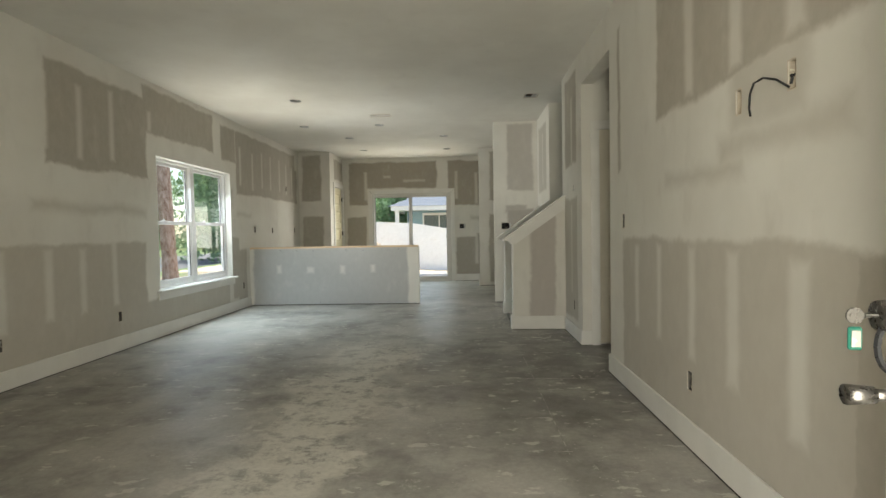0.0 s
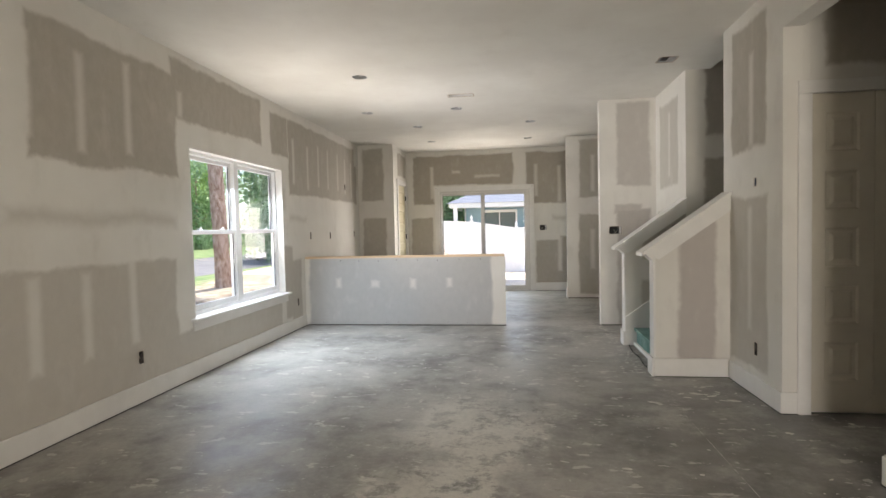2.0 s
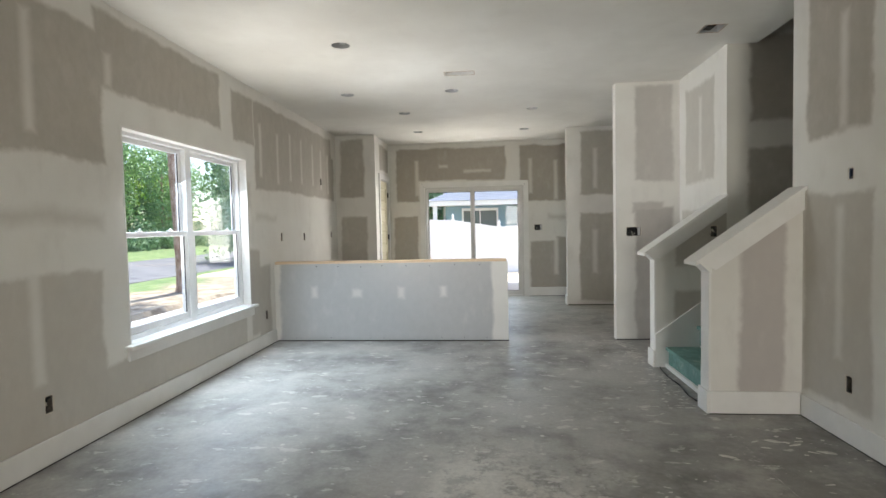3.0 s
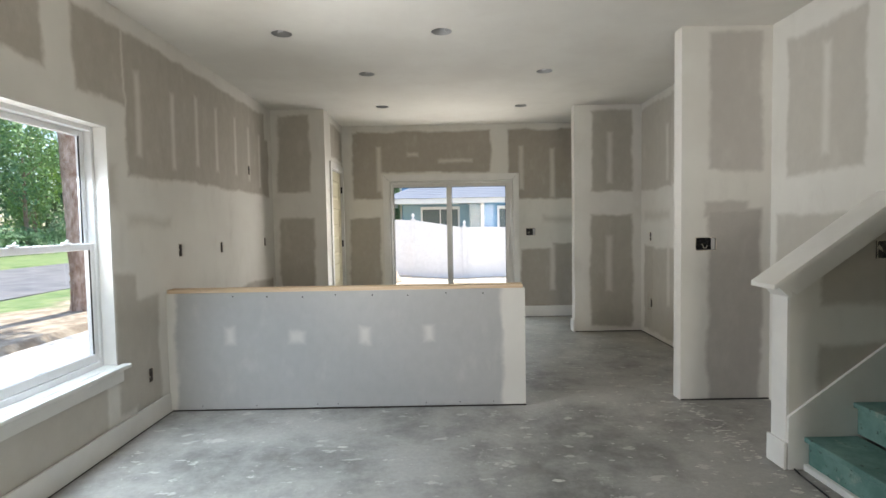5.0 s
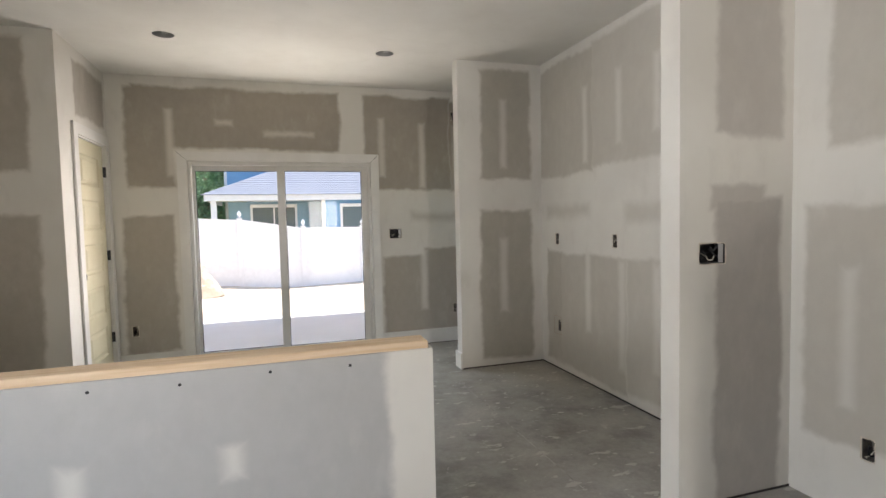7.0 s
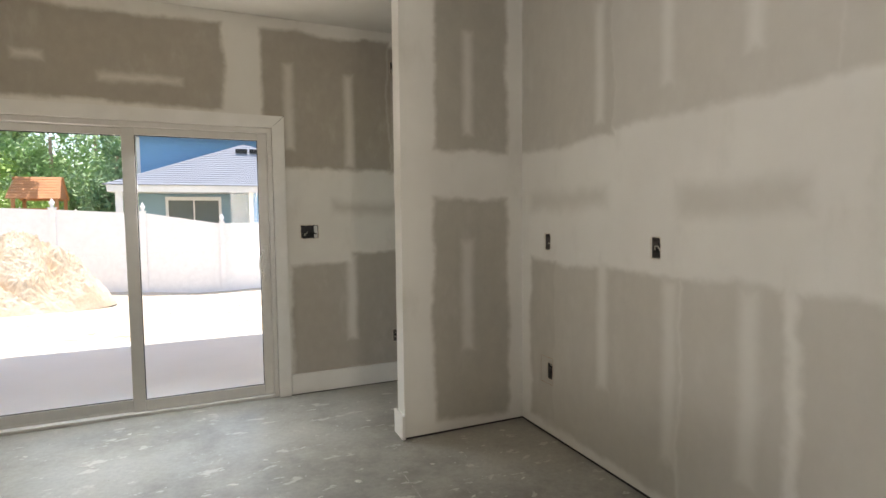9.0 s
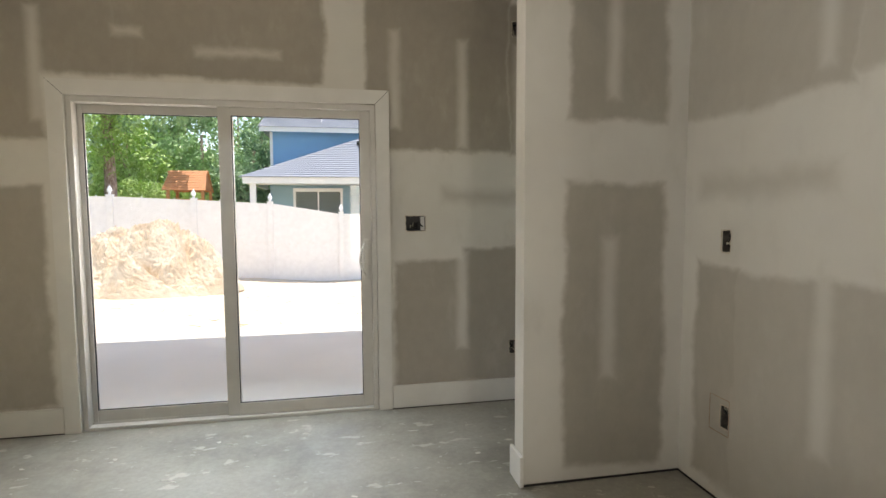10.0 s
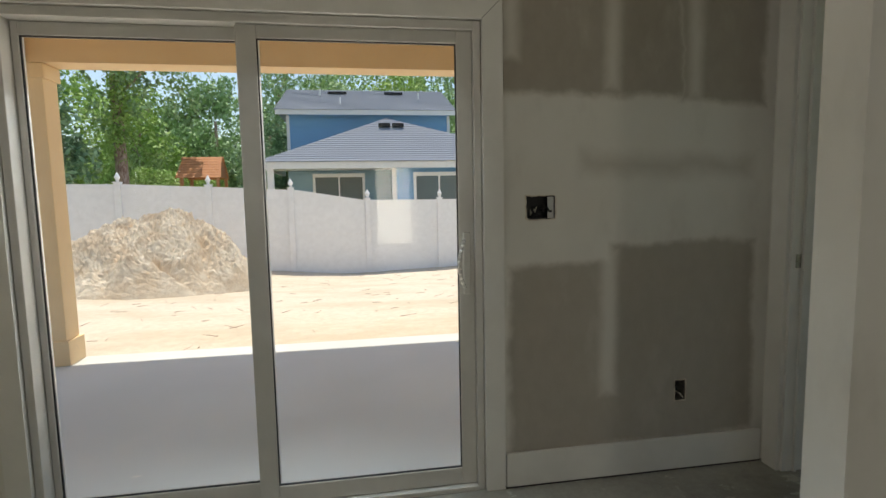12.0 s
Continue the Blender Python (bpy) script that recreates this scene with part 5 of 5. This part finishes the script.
rod(bm, (-3.2, 0, 1.75), (-3.6, 0.7, -0.6), 0.035)
part("swing_frame", bm, M["leaf3"], ps)


# ---- trees ----
def raw(name, verts, faces, material, parent=None, label="", kind=""):
    me = bpy.data.meshes.new(name)
    me.from_pydata(verts, [], faces)
    me.materials.append(material)
    ob = new(name, me)
    if parent is not None:
        ob.parent = parent
    return tagged(ob, label, kind=kind)


def leaf_cloud(seed, blobs, per, size):
    """Leaf quads for from_pydata: blobs are (centre, radius vector)."""
    rs = np.random.RandomState(seed)
    vs = []
    for c, r in blobs:
        k = 14
        cc = rs.normal(0, 0.42, (k, 3))
        cr = rs.uniform(0.25, 0.5, k)
        pick = rs.randint(0, k, per)
        d = rs.normal(size=(per, 3))
        d /= np.linalg.norm(d, axis=1)[:, None]
        p = (cc[pick] + d * (cr[pick] * rs.uniform(0.6, 1.05, per))[:, None]) * np.array(r) + np.array(c)
        a = rs.normal(size=(per, 3))
        a /= np.linalg.norm(a, axis=1)[:, None]
        b = np.cross(a, rs.normal(size=(per, 3)))
        b /= np.linalg.norm(b, axis=1)[:, None]
        s = (size * rs.uniform(0.6, 1.3, per))[:, None]
        vs.append(np.stack([p - a * s, p - b * s * 0.45, p + a * s, p + b * s * 0.45], 1).reshape(-1, 3))
    vs = np.concatenate(vs)
    faces = np.arange(len(vs)).reshape(-1, 4)
    return vs.tolist(), faces.tolist()


def trunk_mesh(h, r0, r1, lean=(0, 0), seed=0, seg=18, rings=40, knob=0.06):
    bm = bmesh.new()
    rows = []
    for j in range(rings + 1):
        t = j / rings
        r = r0 + (r1 - r0) * t + 0.35 * r0 * math.exp(-t * h * 4)
        row = []
        for i in range(seg):
            a = 2 * math.pi * i / seg
            n = noise.noise(Vector((math.cos(a) * 2.2, math.sin(a) * 2.2, t * h * 2.5 + seed)))
            rr = r * (1 + knob * 2 * n)
            row.append(bm.verts.new((rr * math.cos(a) + lean[0] * t, rr * math.sin(a) + lean[1] * t, t * h)))
        rows.append(row)
    for j in range(rings):
        for i in range(seg):
            k = (i + 1) % seg
            bm.faces.new((rows[j][i], rows[j][k], rows[j + 1][k], rows[j + 1][i]))
    return bm


def tree(at, h, crown_z, crown_r, mat, seed, leaf=0.11, n=5000, label="leafy deciduous tree with an uneven crown", r0=0.2):
    t = thing("tree", label, "tree", at)
    part("trunk", trunk_mesh(h * 0.8, r0, r0 * 0.4, seed=seed), M["bark"], t, smooth=True)
    rs = random.Random(seed)
    bm = bmesh.new()
    blobs = []
    for i in range(7):
        a = rs.uniform(0, 6.3)
        e = Vector((math.cos(a) * crown_r * 0.55, math.sin(a) * crown_r * 0.55, rs.uniform(crown_z[0] + 0.5, crown_z[1] - 0.5)))
        b = Vector((0, 0, max(0.5, e.z - crown_r * 0.6)))
        rod(bm, b, e, r0 * 0.28, r0 * 0.08, 7)
        blobs.append((tuple(e), (crown_r * 0.62, crown_r * 0.62, (crown_z[1] - crown_z[0]) * 0.26)))
    blobs.append(((0, 0, (crown_z[0] + crown_z[1]) / 2), (crown_r * 0.6, crown_r * 0.6, (crown_z[1] - crown_z[0]) * 0.45)))
    part("limbs", bm, M["bark"], t)
    vs, fs = leaf_cloud(seed, blobs, n // len(blobs), leaf)
    raw("crown", vs, fs, mat, t)
    return t


tree((-8.75, 30.2, -0.5), 13, (4.5, 12), 2.6, M["leaf"], 11, 0.12, 9000, "tall vine-covered tree behind the fence", 0.24)
vs, fs = leaf_cloud(5, [((-8.6, 30.0, z), (0.55, 0.5, 1.0)) for z in (3.6, 4.6, 5.6, 6.8)], 900, 0.07)
raw("vine", vs, fs, M["leaf2"], None, kind="stuff")
tree((-10.6, 26.5, -0.5), 9, (0.6, 8.5), 2.1, M["leaf3"], 12, 0.13, 12000, "dense dark glossy evergreen tree")
tree((-12.6, 28.5, -0.5), 10, (0.8, 9), 2.4, M["leaf3"], 13, 0.13, 9000, "dense dark glossy evergreen tree")
tree((-8.2, 34.5, -0.5), 3.4, (1.4, 3.4), 1.7, M["leaf2"], 14, 0.07, 8000, "low bright green feathery tree", 0.08)
tree((-5.2, 44.0, -0.5), 10, (1.0, 10.2), 3.2, M["leaf"], 15, 0.14, 11000)
tree((-9.3, 46.0, -0.5), 8.5, (1.0, 8.0), 3.2, M["leaf"], 16, 0.14, 11000)
tree((-13.5, 45.0, -0.5), 9, (1.0, 8.2), 3.2, M["leaf2"], 17, 0.14, 11000)
tree((-1.0, 48.0, -0.5), 11, (1.0, 11.6), 3.6, M["leaf"], 18, 0.14, 11000)
tree((3.4, 47.0, -0.5), 11, (1.0, 11.2), 3.6, M["leaf2"], 19, 0.14, 11000)
tree((7.5, 45.0, -0.5), 11, (1.0, 11.2), 3.6, M["leaf"], 20, 0.14, 9000)
for i in range(9):
    tree((-24 + 5.2 * i, 54 + (i % 3) * 2, -0.5), 12, (0.3, 11.5 - 0.9 * (i % 3)), 4.2, M[("leaf", "leaf2", "leaf")[i % 3]], 90 + i, 0.22, 9000, "tall dense tree of the woods behind the houses")
tree((-4.6, 36.5, -0.5), 6, (0.5, 6.0), 1.5, M["leaf3"], 21, 0.10, 8000)

# ---- outdoors, street side ----
bm = bmesh.new()
box(bm, -6.55, -3.36, -20, 13.9, -0.22, -0.17)
structure("driveway", bm, mottled("pale_concrete", (0.44, 0.43, 0.40), (0.52, 0.51, 0.48), 1.5, 0.85, 0, 0.3, 40), "pale sunlit concrete drive beside the house")
bm = bmesh.new()
box(bm, -18.6, -11.0, -80, 120, -0.40, -0.175)
structure("road", bm, M["asphalt"], "worn grey asphalt road")
bm = noise_sheet([-40 + 0.42 * i for i in range(83)], [-20 + 0.6 * i for i in range(140)], lambda x, y: -0.13 + 0.03 * noise.noise(Vector((x * 0.5, y * 0.5, 2))) - (0.12 if -18.7 < x < -10.9 else 0) - (0.4 if (x > -6.5 and y < 13.8) or (x > -5.8 and y > 13.5) or (x > -9.9 and y > 17.8) else 0))
structure("verge", bm, M["verge"], "patchy lawn and pine straw beside the road")
pt = thing("pine_tree", "tall pine tree with flaking reddish bark", "tree", (-7.82, 14.25, -0.25))
part("trunk", trunk_mesh(15.0, 0.185, 0.13, (-0.83, 0.33), 2, 28, 180, 0.05), M["bark"], pt, "flaking reddish grey bark", smooth=True)
rb = random.Random(8)
bm = bmesh.new()
for _ in range(900):
    z, a = rb.uniform(0.05, 5.0), rb.uniform(0, 6.28)
    t = z / 15
    r = 0.185 - 0.055 * t + 0.35 * 0.185 * math.exp(-z * 4) + 0.002
    w, hh = rb.uniform(0.02, 0.045), rb.uniform(0.03, 0.09)
    c = Vector((-0.83 * t, 0.33 * t, z))
    f = lambda da, dz, dr: c + Vector(((r + dr) * math.cos(a + da), (r + dr) * math.sin(a + da), dz))
    q = [bm.verts.new(f(*k)) for k in ((-w / r / 2, -hh / 2, 0.004), (w / r / 2, -hh / 2, 0.006), (w / r / 2, hh / 2, 0.012), (-w / r / 2, hh / 2, 0.008))]
    bm.faces.new(q)
tagged(part("bark_flakes", bm, M["bark"], pt), kind="stuff")
vs, fs = leaf_cloud(31, [((-8.6 + 0.9 * math.cos(i), 14.6 + 0.9 * math.sin(i), 13.5 + 0.7 * (i % 3)), (1.1, 1.1, 0.8)) for i in range(6)], 900, 0.12)
raw("crown", [[a + 7.82, b - 14.25, c + 0.25] for a, b, c in vs], fs, M["leaf"], pt)
rs2 = random.Random(21)
for i in range(22):
    y = 2 + i * 2.6 + rs2.uniform(-0.7, 0.7)
    tree((-25 - rs2.uniform(0, 4) - 0.10 * y, y, -0.4), 9, (0.2, rs2.uniform(7.5, 10.5)), rs2.uniform(2.0, 2.7), M[("leaf", "leaf2", "leaf3")[i % 3]], 40 + i, 0.15, 5200, "roadside woodland tree with dense foliage", 0.16)
vs, fs = leaf_cloud(77, [((-24 - 0.1 * y, y, 0.6), (1.4, 1.6, 1.1)) for y in range(4, 60, 2)], 900, 0.13)
raw("undergrowth", vs, fs, M["leaf3"], None, kind="stuff")
for i in range(6):
    x, y = -22.5 - rs2.uniform(0, 2.5), 9 + i * 4.3 + rs2.uniform(-0.5, 0.5)
    t = thing("sapling", "thin pale bare trunk at the edge of the woods", "sapling", (x, y, -0.4), "saplings at the edge of the woods")
    bm = bmesh.new()
    h, lx, ly = rs2.uniform(5, 8), rs2.uniform(-0.5, 0.5), rs2.uniform(-0.6, 0.6)
    rod(bm, (0, 0, 0), (lx * 0.4, ly * 0.4, h * 0.5), 0.07, 0.055, 8)
    rod(bm, (lx * 0.4, ly * 0.4, h * 0.5), (lx, ly, h), 0.055, 0.02, 8)
    part("trunk", bm, M["bark"], t)
pm = thing("fan_palm", "low fan palm with pale green fronds beside the woods", "palm", (-19.6, 14.4, -0.35))
for k in range(9):
    a, e = 0.7 * k, 0.35 + 0.16 * (k % 4)
    hub = Vector((0.75 * math.cos(a) * math.cos(e), 0.75 * math.sin(a) * math.cos(e), 0.75 + 0.8 * math.sin(e)))
    bm = bmesh.new()
    rod(bm, (0, 0, 0.1), hub, 0.02, 0.012, 6)
    part("stalk", bm, M["leaf2"], pm)
    bm = bmesh.new()
    d = (hub - Vector((0, 0, 0.6))).normalized()
    side = d.cross(Vector((0, 0, 1))).normalized()
    upv = side.cross(d)
    for j in range(15):
        g = math.radians(-105 + 15 * j)
        tip = hub + (d * math.cos(g) + side * math.sin(g)) * 0.55 - upv * 0.06
        w = (d * -math.sin(g) + side * math.cos(g)) * 0.035
        m_ = hub + (tip - hub) * 0.5 + upv * 0.03
        vs = [bm.verts.new(p) for p in (hub, m_ + w, tip, m_ - w)]
        bm.faces.new(vs)
    part("frond", bm, M["leaf2"], pm)
